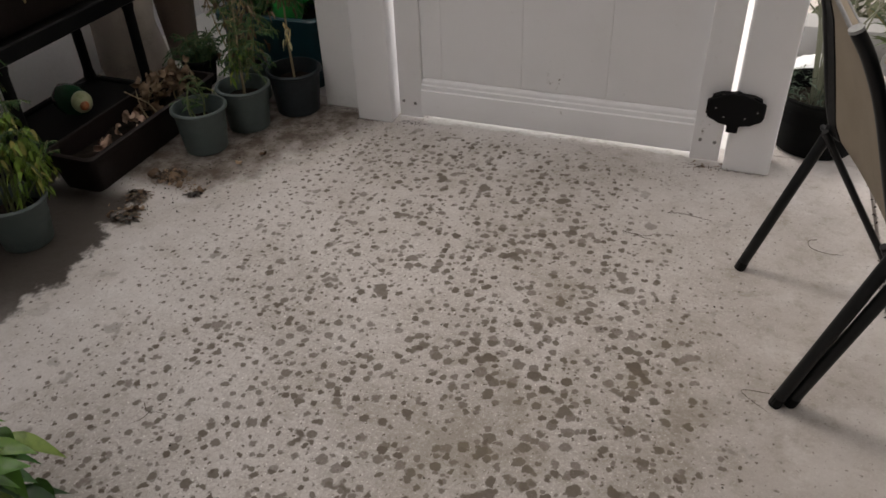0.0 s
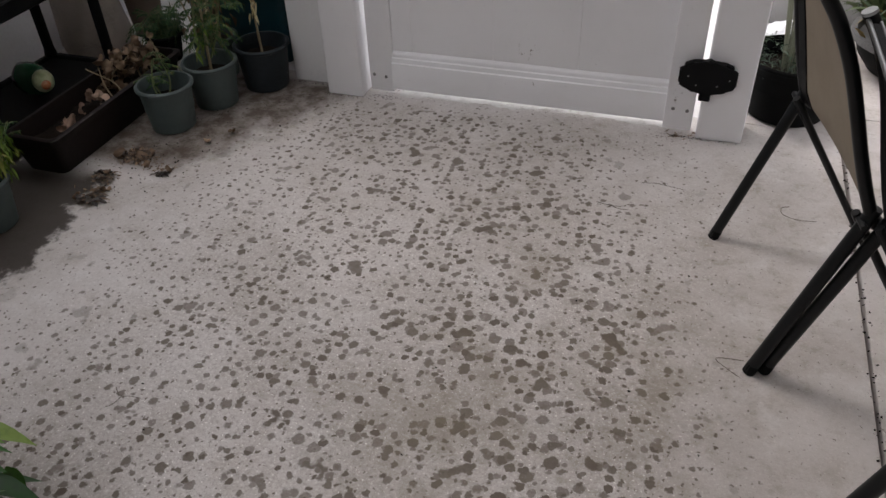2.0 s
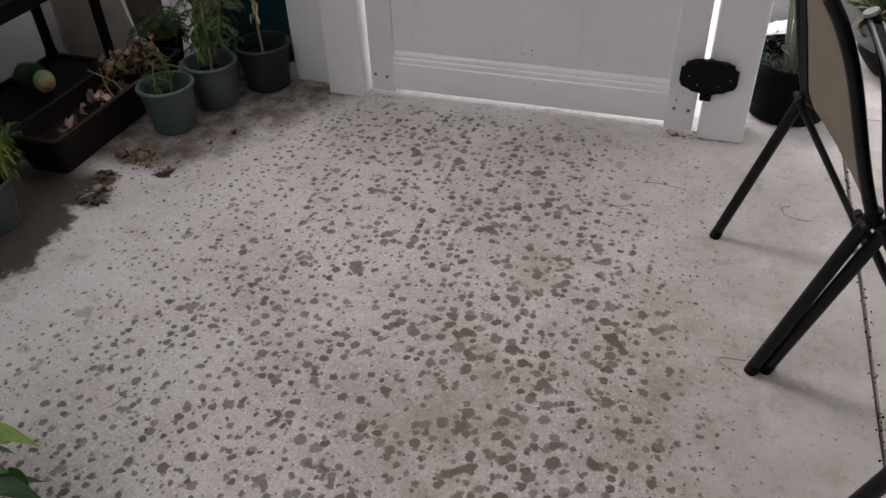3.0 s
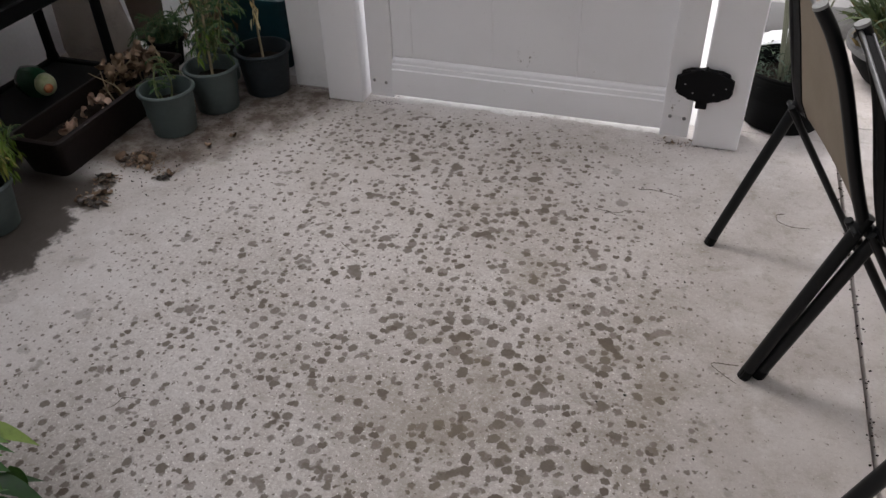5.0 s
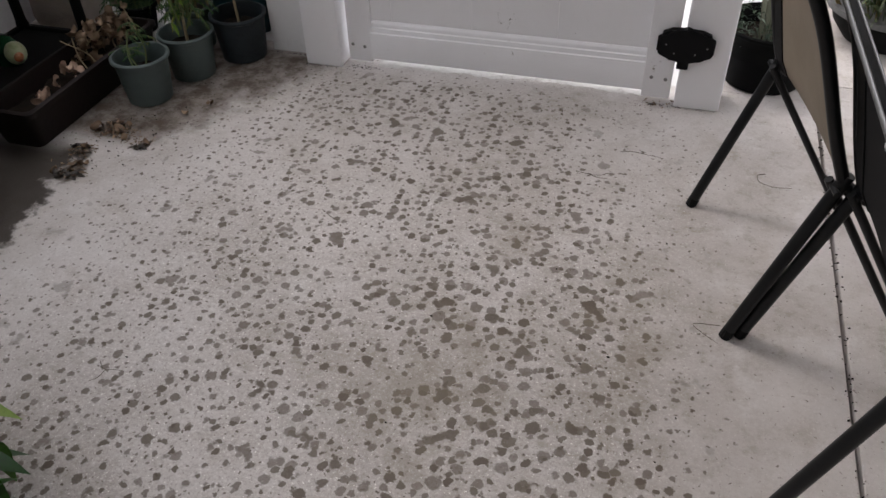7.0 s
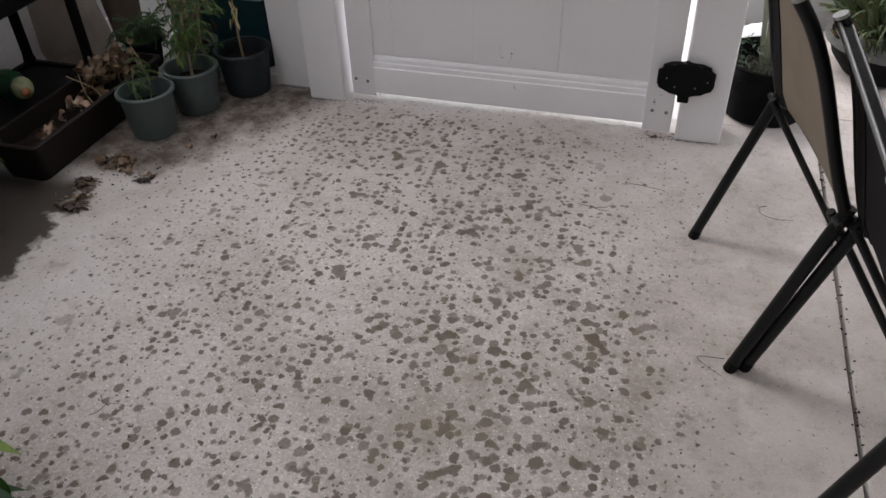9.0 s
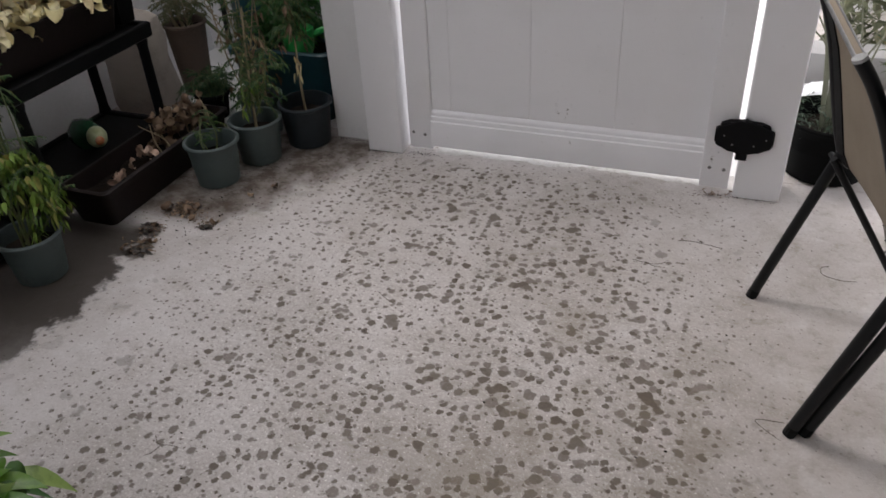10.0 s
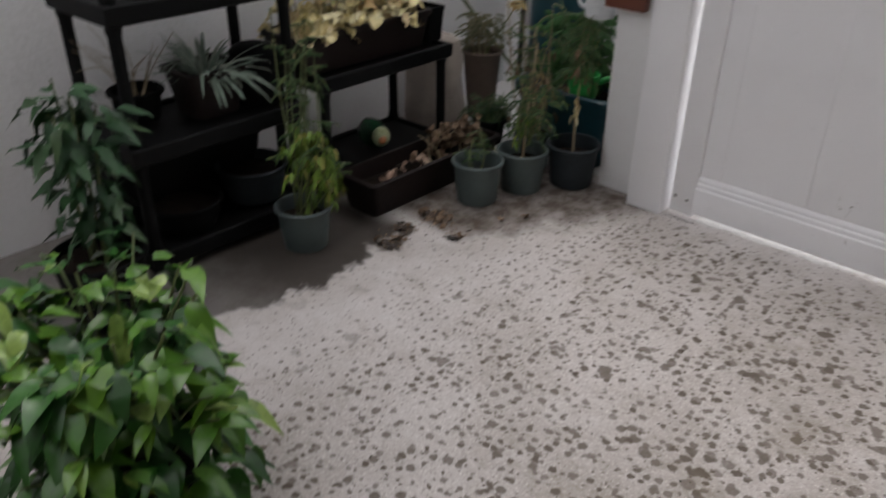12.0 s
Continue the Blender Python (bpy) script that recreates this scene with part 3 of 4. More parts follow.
def feathery(t, z0, height, spread, rng, mat, stems=5, fronds=9, mat_stem=STEM, lean=(0, 0), size=1.0, low=0.45):
    """Thin stems with drooping fronds of narrow leaflets."""
    fo = bmesh.new()
    down = Vector((0, 0, 1))
    for s in range(stems):
        st = bmesh.new()
        a = rng.uniform(0, 2 * math.pi)
        base = Vector((0.02 * math.cos(a), 0.02 * math.sin(a), z0 - 0.01))
        top = Vector((spread * math.cos(a) * rng.uniform(0.1, 0.8) + lean[0], spread * math.sin(a) * rng.uniform(0.1, 0.8) + lean[1], z0 + height * rng.uniform(0.6, 1.0)))
        mid = (base + top) / 2 + unit(rng, 0.2) * 0.02
        line = bend([base, mid, top], 6)
        tube(line, 0.0032, st, 6, True, 0.4)
        for f in range(fronds):
            q = line[min(len(line) - 1, int(len(line) * rng.uniform(low, 1.0)))]
            d = unit(rng, 0.3)
            d.z = rng.uniform(-0.1, 0.5)
            length = rng.uniform(0.030, 0.085) * size
            sag = rng.uniform(0.1, 0.9)
            tube([q + d * (length * k) - down * (length * sag * k * k) for k in (0, 0.33, 0.66, 1.0)], 0.0009, st, 4, False)
            n = int(length * 230)
            for k in range(n):
                u = 0.15 + 0.85 * k / max(1, n - 1)
                c = q + d * (length * u) - down * (length * sag * u * u)
                side = d.cross(down).normalized()
                for sgn in (-1, 1):
                    way = (side * sgn * rng.uniform(0.4, 1.0) + d * rng.uniform(0.2, 0.8) - down * rng.uniform(0.0, 1.4)).normalized()
                    blade(fo, c, way, d + unit(rng) * 0.4, rng.uniform(0.006, 0.013) * size, rng.uniform(0.0026, 0.0050) * size, 0.6, 0.4, 3)
        part("stem", st, mat_stem, t)
    return part("foliage", fo, mat, t)


def hanging(t, z0, z1, spread, rng, count, mat=None):
    """Dried leaves that hang limp from the stems."""
    fo = bmesh.new()
    for i in range(count):
        q = Vector((rng.gauss(0, spread), rng.gauss(0, spread), rng.uniform(z0, z1)))
        d = unit(rng, 0.1)
        d.z = rng.uniform(-2.5, -0.8)
        blade(fo, q, d, unit(rng, 0.1), rng.uniform(0.025, 0.05), rng.uniform(0.008, 0.016), 0.3, rng.uniform(0.3, 0.9), 4)
    return part("dry_foliage", fo, mat or BROWN_LEAF, t, "limp dried leaves")


def broad_leaves(t, z0, height, spread, rng, mats, count, length, width, droop=0.5, mat_stem=STEM, flat=0.4, stems=4, name="leaf", lean=(0, 0), low=0.1, cut=None):
    """Stems with broad leaves, each leaf a piece of its own on a shared blade."""
    lines = []
    for s in range(stems):
        st = bmesh.new()
        a = 2 * math.pi * s / stems + rng.uniform(-0.5, 0.5)
        base = Vector((0.02 * math.cos(a), 0.02 * math.sin(a), z0))
        k = rng.uniform(0.35, 1.0)
        top = Vector((spread * math.cos(a) * k + lean[0], spread * math.sin(a) * k + lean[1], z0 + height * rng.uniform(0.75, 1.0)))
        while cut and cut(top):
            top = base.lerp(top, 0.9)
        line = bend([base, base.lerp(top, 0.5) + Vector((0, 0, height * 0.12)), top], 6)
        lines.append(line)
        tube(line, 0.005, st, 6, True, 0.45)
        part("stem", st, mat_stem, t)
    shapes = []
    for v in range(6):
        bm = bmesh.new()
        blade(bm, Vector((0, 0, 0)), Vector((1, 0, 0)), Vector((0, 1, 0)), 1.0, width / length * rng.uniform(0.85, 1.15), droop * rng.uniform(0.5, 1.4), rng.uniform(0.1, 0.4), 6)
        for vert in bm.verts:
            vert.co.z += 0.05 * math.sin(vert.co.x * 9 + v) * abs(vert.co.y) * 6 + 0.02 * math.sin(vert.co.x * 17 + v * 2)
        me = finish(bm, name, mats[v % len(mats)])
        shapes.append(me)
    for i in range(count):
        line = lines[rng.randrange(stems)]
        q = line[min(len(line) - 1, int(len(line) * rng.uniform(low, 1.0)))]
        d = unit(rng, flat)
        out = q + d * rng.uniform(0.01, 0.05)
        if cut and (cut(out) or cut(out + d * length * 0.8)):
            continue
        ob = new(name, shapes[rng.randrange(6)])
        ob.parent = t
        yaw, tilt = math.degrees(math.atan2(d.y, d.x)), rng.uniform(-25, 35)
        k = length * rng.uniform(0.6, 1.15)
        ob.matrix_basis = pose(*out, rng.uniform(-25, 25), tilt, yaw) @ Matrix.Diagonal((k, k, k, 1))


GROUP = "grey-green pots along the planter"


def planted_pot(at, R, r, h, mat, label, soil=0.03):
    t = thing("potted_plant", (at[0], at[1], 0), label, "potted plant", GROUP)
    pot(t, R, r, h, mat, soil=soil)
    return t


sprig = planted_pot((-0.502, -0.322), 0.080, 0.066, 0.146, POT_GREEN, "grey-green plastic pot with one wilting feathery sprig", 0.060)
feathery(sprig, 0.09, 0.13, 0.02, random.Random(11), FEATHER, 3, 7, STEM, (-0.05, 0.05), 0.8, 0.45)
green = planted_pot((-0.450, -0.149), 0.081, 0.067, 0.148, POT_GREEN, "grey-green plastic pot with a yellowing feathery plant", 0.050)
part("main_stem", tube(bend([(0, 0, 0.09), (0.005, 0.0, 0.20), (0.0, 0.02, 0.34), (0.01, 0.03, 0.50)], 5), 0.005, None, 8, True, 0.5), DRY, green)
feathery(green, 0.17, 0.25, 0.10, random.Random(12), FEATHER, 7, 10, STEM, (0.01, 0.03), 1.0, 0.3)
hanging(green, 0.19, 0.27, 0.022, random.Random(84), 12, LIME)
slate = planted_pot((-0.350, 0.008), 0.086, 0.072, 0.152, POT_DARK, "dark slate plastic pot with one half-dried stem", 0.050)
part("main_stem", tube(bend([(0, 0, 0.09), (-0.004, 0.0, 0.22), (-0.012, 0.02, 0.36), (0.0, 0.02, 0.52)], 5), 0.0045, None, 8, True, 0.5), DRY, slate)
feathery(slate, 0.36, 0.22, 0.05, random.Random(13), FEATHER, 6, 15, STEM, (-0.01, 0.02), 1.0, 0.2)
hanging(slate, 0.24, 0.31, 0.010, random.Random(83), 9, YELLOW)
hanging(slate, 0.34, 0.50, 0.030, random.Random(86), 16)
brown = planted_pot((-0.548, 0.040), 0.072, 0.062, 0.145, POT_GREEN, "grey-green plastic pot with a browning feathery plant", 0.03)
feathery(brown, 0.13, 0.46, 0.14, random.Random(14), FEATHER, 8, 9, DRY, (-0.04, -0.02), 0.95, 0.45)
hanging(brown, 0.19, 0.40, 0.045, random.Random(82), 75)
hanging(brown, 0.26, 0.36, 0.020, random.Random(87), 12, YELLOW)
# one long pale stem gone to seed, standing above the rest
tall_stem = part("seed_stem", tube(bend([(-0.02, -0.03, 0.10), (-0.05, -0.07, 0.30), (-0.06, -0.09, 0.48), (-0.10, -0.08, 0.72)], 6), 0.0028, None, 6, True, 0.5), DRY, brown, "long pale stem gone to seed")
bm = bmesh.new()
g = random.Random(88)
for i in range(60):
    z = g.uniform(0.28, 0.70)
    k = (z - 0.30) / 0.42
    q = Vector((-0.05 - 0.05 * max(0.0, k), -0.07 - 0.015 * k, z))
    blade(bm, q, unit(g, 0.6), unit(g), g.uniform(0.008, 0.020), g.uniform(0.003, 0.006), 0.3, 0.4, 3)
tagged(part("seed_heads", bm, DRY, tall_stem), "", "", "", "stuff")
d_pot = planted_pot((-0.672, -0.912), 0.079, 0.064, 0.136, POT_GREEN, "grey-green plastic pot with a tall drooping plant", 0.045)
part("main_stem", tube(bend([(-0.015, 0.0, 0.09), (-0.035, 0.01, 0.26), (-0.06, 0.0, 0.42), (-0.10, 0.02, 0.68)], 5), 0.0034, None, 8, True, 0.5), STEM, d_pot)
feathery(d_pot, 0.10, 0.56, 0.06, random.Random(15), FEATHER, 9, 10, STEM, (-0.05, 0.06), 0.85, 0.4)
feathery(d_pot, 0.12, 0.20, 0.10, random.Random(16), FEATHER, 5, 6, STEM, (0.05, 0.06), 0.75, 0.6)


# ---- long planters ----
def trough(name, at, turn, L, W, H, label, mat=TERRA, group="brown plastic troughs", taper=0.018, soil=0.035):
    """Origin at the middle of the base; the long side along y."""
    t = thing(name, at, label, "planter", group, turn)
    bm = bmesh.new()
    prof = [(1.0 * taper, 0.0), (0.0, H - 0.018), (-0.007, H - 0.018), (-0.008, H - 0.002), (-0.004, H), (0.006, H), (0.008, H - 0.008), (0.016, H - soil - 0.015)]
    rings = []
    for inset, z in prof:
        x, y, c = W / 2 - inset, L / 2 - inset, 0.020
        ring = []
        for cx, cy, a0 in ((x - c, y - c, 0), (-x + c, y - c, 90), (-x + c, -y + c, 180), (x - c, -y + c, 270)):
            for k in range(4):
                a = radians(a0 + 30 * k)
                ring.append(bm.verts.new((cx + c * math.cos(a), cy + c * math.sin(a), z)))
        rings.append(ring)
    n = len(rings[0])
    for lo, hi in zip(rings, rings[1:]):
        for i in range(n):
            bm.faces.new((lo[i], lo[(i + 1) % n], hi[(i + 1) % n], hi[i]))
    bm.faces.new(rings[0][::-1])
    part("trough", bm, mat, t)
    bm = bmesh.new()
    nx, ny = 6, 22
    grid = [[bm.verts.new((-W / 2 + 0.014 + (W - 0.028) * i / nx, -L / 2 + 0.014 + (L - 0.028) * j / ny, H - soil + 0.014 * noise.noise(Vector((i * 0.9, j * 0.9, at[1] * 7))))) for i in range(nx + 1)] for j in range(ny + 1)]
    for a, b in zip(grid, grid[1:]):
        for i in range(nx):
            bm.faces.new((a[i], a[i + 1], b[i + 1], b[i]))
    part("soil", bm, SOIL, t)
    return t


floor_trough = trough("planter", (-0.713, -0.362, 0), 0.0, 0.62, 0.168, 0.122, "dark brown plastic trough on the floor with withered plants", soil=0.055)
shelf_trough = trough("planter", (-0.958, -0.450, 0.421), 0.0, 0.575, 0.185, 0.125, "dark brown plastic trough on the shelf with yellowed drooping leaves")


def leaf_piece(parent, name, mesh, at, rot, k):
    ob = new(name, mesh)
    ob.parent = parent
    ob.matrix_basis = pose(*at, *rot) @ Matrix.Diagonal((k, k, k, 1))
    return ob


def limp_mesh(name, mat, width, start, fall, seed):
    """A broad limp leaf: rises a little, bends over and hangs, with a wavy rounded outline."""
    bm, g = bmesh.new(), random.Random(seed)
    rows, p = [], Vector((0, 0, 0))
    n, m = 10, 6
    twist = g.uniform(-0.7, 0.7)
    for i in range(n + 1):
        u = i / n
        a = radians(start - fall * u)
        d = Vector((math.cos(a), 0, math.sin(a)))
        up = Vector((-math.sin(a), 0, math.cos(a)))
        w = width * 0.5 * max(0.03, math.sin(math.pi * (0.06 + 0.92 * u ** 0.85))) ** 0.65
        row = []
        for j in range(m + 1):
            v = 2 * j / m - 1
            ripple = 0.16 * width * v * math.sin(u * 9 + seed * 1.7 + v) + 0.05 * noise.noise(Vector((u * 5, v * 3, seed)))
            side = Vector((0, math.cos(twist * u), 0)) + up * math.sin(twist * u)
            row.append(bm.verts.new(p + side * (v * w) + up * (0.35 * w * (v * v) + ripple) + d * (0.03 * noise.noise(Vector((v * 3, u * 4, seed + 5))))))
        rows.append(row)
        p = p + d / n
    for a, b in zip(rows, rows[1:]):
        for j in range(m):
            bm.faces.new((a[j], a[j + 1], b[j + 1], b[j]))
    return finish(bm, name, mat, True, 75)


YELLOWS = [limp_mesh("wilted_leaf", YELLOW, w, a, f, i) for i, (w, a, f) in enumerate(((0.62, 35, 120), (0.75, 20, 95), (0.55, 50, 150), (0.70, 10, 80), (0.60, 30, 60), (0.80, 40, 130)))]
PALES = [limp_mesh("fading_leaf", leafy("fading_green_leaf", (0.20, 0.24, 0.07), (0.34, 0.36, 0.13), (0.52, 0.46, 0.20), 0.6), w, a, f, i + 20) for i, (w, a, f) in enumerate(((0.55, 45, 70), (0.62, 30, 110), (0.50, 60, 120)))]
TANS = [limp_mesh("dead_leaf", leafy("tan_dead_leaf", (0.34, 0.22, 0.16), (0.46, 0.33, 0.25), (0.24, 0.13, 0.09), 0.8), w, a, f, i + 50) for i, (w, a, f) in enumerate(((0.80, 60, 200), (0.70, 50, 160)))]
BROWNS = [limp_mesh("dead_leaf", BROWN_LEAF, w, a, f, i + 40) for i, (w, a, f) in enumerate(((0.60, 60, 210), (0.75, 40, 170), (0.50, 70, 240)))]
g = random.Random(21)
for i in range(16):
    st = bmesh.new()
    y = -0.27 + 0.036 * i
    tube(bend([(g.uniform(-0.04, 0.04), y, 0.08), (g.uniform(-0.05, 0.05), y + g.uniform(-0.02, 0.02), 0.19), (g.uniform(-0.08, 0.10), y + g.uniform(-0.04, 0.04), g.uniform(0.24, 0.42))], 5), 0.004, st, 6, True, 0.5)
    part("stem", st, DRY, shelf_trough, "dry pale stem")
for i in range(200):
    x, y = g.uniform(-0.085, 0.085), g.uniform(-0.28, 0.275)
    leaf_piece(shelf_trough, "wilted_leaf", YELLOWS[i % 6], (x, y, g.uniform(0.085, 0.165)), (g.uniform(-35, 35), g.uniform(-30, 25), g.gauss(0, 55) if x > 0.02 else g.uniform(0, 360)), g.uniform(0.040, 0.078))
for i in range(110):
    y = g.uniform(-0.27, 0.27)
    leaf_piece(shelf_trough, "fading_leaf" if i % 3 else "wilted_leaf", PALES[i % 3] if i % 3 else YELLOWS[i % 6], (g.uniform(-0.07, 0.06), y, g.uniform(0.17, 0.46)), (g.uniform(-30, 30), g.uniform(-20, 30), g.uniform(0, 360)), g.uniform(0.045, 0.080))
corner_pot = thing("plant_pot", (-0.945, -0.124, 0.421), "square black plastic pot at the end of the trough", "pot", "dark pots on the shelves")
bm, rings = bmesh.new(), []
for half, z in ((0.028, 0.0), (0.032, 0.004), (0.0365, 0.108), (0.0385, 0.109), (0.0385, 0.122), (0.0345, 0.122), (0.033, 0.09)):
    rings.append([bm.verts.new((sx * half * 1.9, sy * half, z)) for sx, sy in ((1, 1), (-1, 1), (-1, -1), (1, -1))])
for lo, hi in zip(rings, rings[1:]):
    for i in range(4):
        bm.faces.new((lo[i], lo[(i + 1) % 4], hi[(i + 1) % 4], hi[i]))
bm.faces.new(rings[0][::-1])
part("pot", bm, POT_BLACK, corner_pot, "", False)
part("soil", box(-0.060, 0.060, -0.031, 0.031, 0.075, 0.092, 0.003), SOIL, corner_pot)
g = random.Random(22)
for i in range(9):
    st = bmesh.new()
    y = g.uniform(0.02, 0.27)
    tube(bend([(g.uniform(-0.04, 0.04), y, 0.05), (g.uniform(-0.05, 0.05), y, 0.11), (g.uniform(-0.07, 0.07), y + g.uniform(-0.04, 0.04), g.uniform(0.12, 0.21))], 5), 0.003, st, 6, True, 0.5)
    part("stem", st, DRY, floor_trough, "dry pale stem")
for i in range(84):
    y = g.uniform(0.06, 0.28) if i > 12 else (-0.17 if i < 5 else -0.03) + g.gauss(0, 0.018)
    leaf_piece(floor_trough, "dead_leaf", BROWNS[i % 3] if i > 12 else TANS[i % 2], (g.uniform(-0.055, 0.055) if i > 12 else 0.02 + g.gauss(0, 0.012), y, g.uniform(0.08, 0.20) if i > 12 else g.uniform(0.080, 0.112)), (g.uniform(-60, 60), g.uniform(0, 80), g.uniform(0, 360)), g.uniform(0.03, 0.055))


# ---- shelving ----
def shelf_unit(at, W, D, tiers, label, top_posts):
    """Origin at the floor, front right corner seen from the patio: x back into the wall (negative), y along the wall (negative)."""
    t = thing("shelf_unit", at, label, "shelf", "black plastic shelf units")
    for k, z in enumerate(tiers):
        bm, rings = bmesh.new(), []
        for inset, h in ((0.010, z - 0.052), (0.002, z - 0.046), (0.0, z - 0.004), (0.004, z), (0.018, z), (0.022, z - 0.004), (0.022, z - 0.012)):
            rings.append([bm.verts.new((x, y, h)) for x, y in ((-inset, -inset), (-D + inset, -inset), (-D + inset, -W + inset), (-inset, -W + inset))])
        for lo, hi in zip(rings, rings[1:]):
            for i in range(4):
                bm.faces.new((lo[i], lo[(i + 1) % 4], hi[(i + 1) % 4], hi[i]))
        bm.faces.new(rings[0][::-1])
        bm.faces.new(rings[-1])
        part("shelf_board", bm, BLACK_PLASTIC, t)
    levels = [0.0, *tiers, top_posts]
    for x in (-0.030, -D + 0.030):
        for y in (-0.030, -W + 0.030):
            for lo, hi in zip(levels, levels[1:]):
                top = hi - 0.050 if hi in tiers else hi
                if top - lo > 0.03:
                    part("post", lathe([(0.019, 0), (0.021, 0.01), (0.017, 0.03), (0.017, top - lo - 0.03), (0.021, top - lo - 0.01), (0.019, top - lo)], 16, None, (x, y, lo)), BLACK_PLASTIC, t)
    return t


shelf_unit((-0.832, -0.085, 0), 0.60, 0.31, (0.075, 0.420), "black plastic shelf unit holding a trough of yellowed plants", 0.420)
shelf_unit((-0.800, -0.775, 0), 0.56, 0.32, (0.075, 0.385, 0.745), "black plastic shelf unit crowded with dark pots", 1.05)


# ---- pots on the shelf unit ----
def plain_pot(at, R, r, h, mat, label, rim_mat=None, group="dark pots on the shelves", soil=0.03, **kw):
    t = thing("plant_pot", at, label, "pot", group)
    pot(t, R, r, h, mat, soil=soil, **kw)
    return t


plain_pot((-0.930, -0.905, 0.075), 0.105, 0.085, 0.115, POT_DARK, "dark slate plastic basin on the bottom shelf")
plain_pot((-0.915, -1.155, 0.075), 0.105, 0.085, 0.085, POT_BLACK, "low black plastic pot with pale worn rim")
plain_pot((-0.960, -1.110, 0.745), 0.090, 0.072, 0.150, POT_BLACK, "black plastic pot on the top shelf")
plain_pot((-0.955, -0.900, 0.745), 0.085, 0.068, 0.150, POT_DARK, "dark slate pot on the top shelf")
# Added black trough: stands in for the indistinct darkness behind the bottom-shelf pots.
trough("dark_fill_trough", (-1.050, -1.060, 0.075), 0.0, 0.50, 0.105, 0.190, "deep black trough added to fill the dark back of the bottom shelf", BLACK_PLASTIC, "dark pots on the shelves")
silver = trough("planter", (-0.935, -1.020, 0.385), 0.0, 0.170, 0.160, 0.135, "square dark brown planter with grey-green strap leaves", TERRA, "dark pots on the shelves")
g = random.Random(31)
for i in range(150):
    d = unit(g, 0.2)
    d.y += 0.35
    d.z = g.uniform(0.35, 1.3)
    d.normalize()
    fo = bmesh.new()
    blade(fo, Vector((d.x * 0.04, d.y * 0.04, 0.10)), d, d.cross(Vector((0, 0, 1))), g.uniform(0.07, 0.22), g.uniform(0.008, 0.015), g.uniform(0.15, 0.8), 0.3, 8, 0.7)
    part("leaf", fo, SILVER, silver)
tagged(new("plastic_tub", finish(lathe([(0.05, 0), (0.072, 0.004), (0.080, 0.03), (0.082, 0.12), (0.076, 0.150), (0.060, 0.168), (0.030, 0.176), (0.004, 0.177)], 32, None, (0, 0, 0), (1.0, 0.95)), "plastic_tub", POT_BLACK)), "rounded black plastic tub standing beside the strap-leaved plant", "tub").matrix_basis = pose(-0.920, -0.858, 0.377)
twiggy = thing("potted_plant", (-1.005, -1.195, 0.385), "small black pot with bare dry twigs", "potted plant", "dark pots on the shelves")
pot(twiggy, 0.070, 0.055, 0.090, POT_BLACK)
g = random.Random(33)
for i in range(16):
    a = g.uniform(0, 6.28)
    p0 = Vector((0.02 * math.cos(a), 0.02 * math.sin(a), 0.06))
    p1 = p0 + Vector((math.cos(a) * 0.05, math.sin(a) * 0.05, 0.09))
    p2 = p1 + Vector((math.cos(a + 0.5) * 0.07, math.sin(a + 0.5) * 0.07, g.uniform(0.0, 0.10)))
    part("twig", tube(bend([p0, p1, p2], 5), 0.0018, None, 5, True, 0.4), DRY, twiggy)

# ---- things round the far corner ----
orn = bmesh.new()
lathe([(0.004, 0.0), (0.035, 0.008), (0.050, 0.040), (0.046, 0.075), (0.034, 0.100), (0.026, 0.112), (0.004, 0.118)], 24, orn, (-0.022, 0, 0), (1.75, 0.9), 0.06)
ornament = thing("garden_ornament", (-0.945, -0.362, 0.075), "glossy green garden ornament with an orange and white end", "ornament")
ornament.scale = (0.85, 0.85, 0.85)
part("body", orn, GLAZE_GREEN, ornament)
bm = bmesh.new()
bmesh.ops.create_uvsphere(bm, u_segments=20, v_segments=12, radius=0.042, matrix=Matrix.LocRotScale((0.040, -0.012, 0.060), None, (0.9, 0.9, 1.0)))
part("pale_end", bm, surface("cream_glaze", (0.46, 0.50, 0.30), (0.28, 0.34, 0.16), 0.3, 60, 25, 0.6, 0.05), ornament, "cream and green glazed end")
bm = bmesh.new()
bmesh.ops.create_uvsphere(bm, u_segments=14, v_segments=8, radius=0.019, matrix=Matrix.LocRotScale((0.072, -0.034, 0.058), None, (0.8, 1.0, 0.9)))
part("tip", bm, surface("orange_glaze", (0.42, 0.13, 0.04), (0.5, 0.3, 0.18), 0.3, 60, 30, 0.6, 0.05), ornament, "orange glazed tip")

sack = bmesh.new()
lathe([(0.02, 0.0), (0.085, 0.006), (0.098, 0.05), (0.094, 0.14), (0.088, 0.22), (0.07, 0.275), (0.05, 0.290), (0.015, 0.280)], 28, sack, (0, 0, 0), (1.0, 0.85), 0.22)
tagged(new("sack", finish(sack, "sack", TAUPE)), "taupe cloth sack slumped against the white wall", "sack").matrix_basis = pose(-1.085, 0.085, 0, 0, 0, 20) @ Matrix.Diagonal((1.25, 1.25, 1.30, 1))
dry = thing("potted_plant", (-1.015, 0.300, 0), "tall faded brown pot with a dry straggly plant", "potted plant")
pot(dry, 0.078, 0.054, 0.285, BROWN_POT)
feathery(dry, 0.25, 0.18, 0.13, random.Random(41), leafy("dusty_leaf", (0.09, 0.11, 0.05), (0.16, 0.17, 0.09), (0.26, 0.22, 0.12), 0.8), 9, 11, DRY, (0, 0), 1.1)


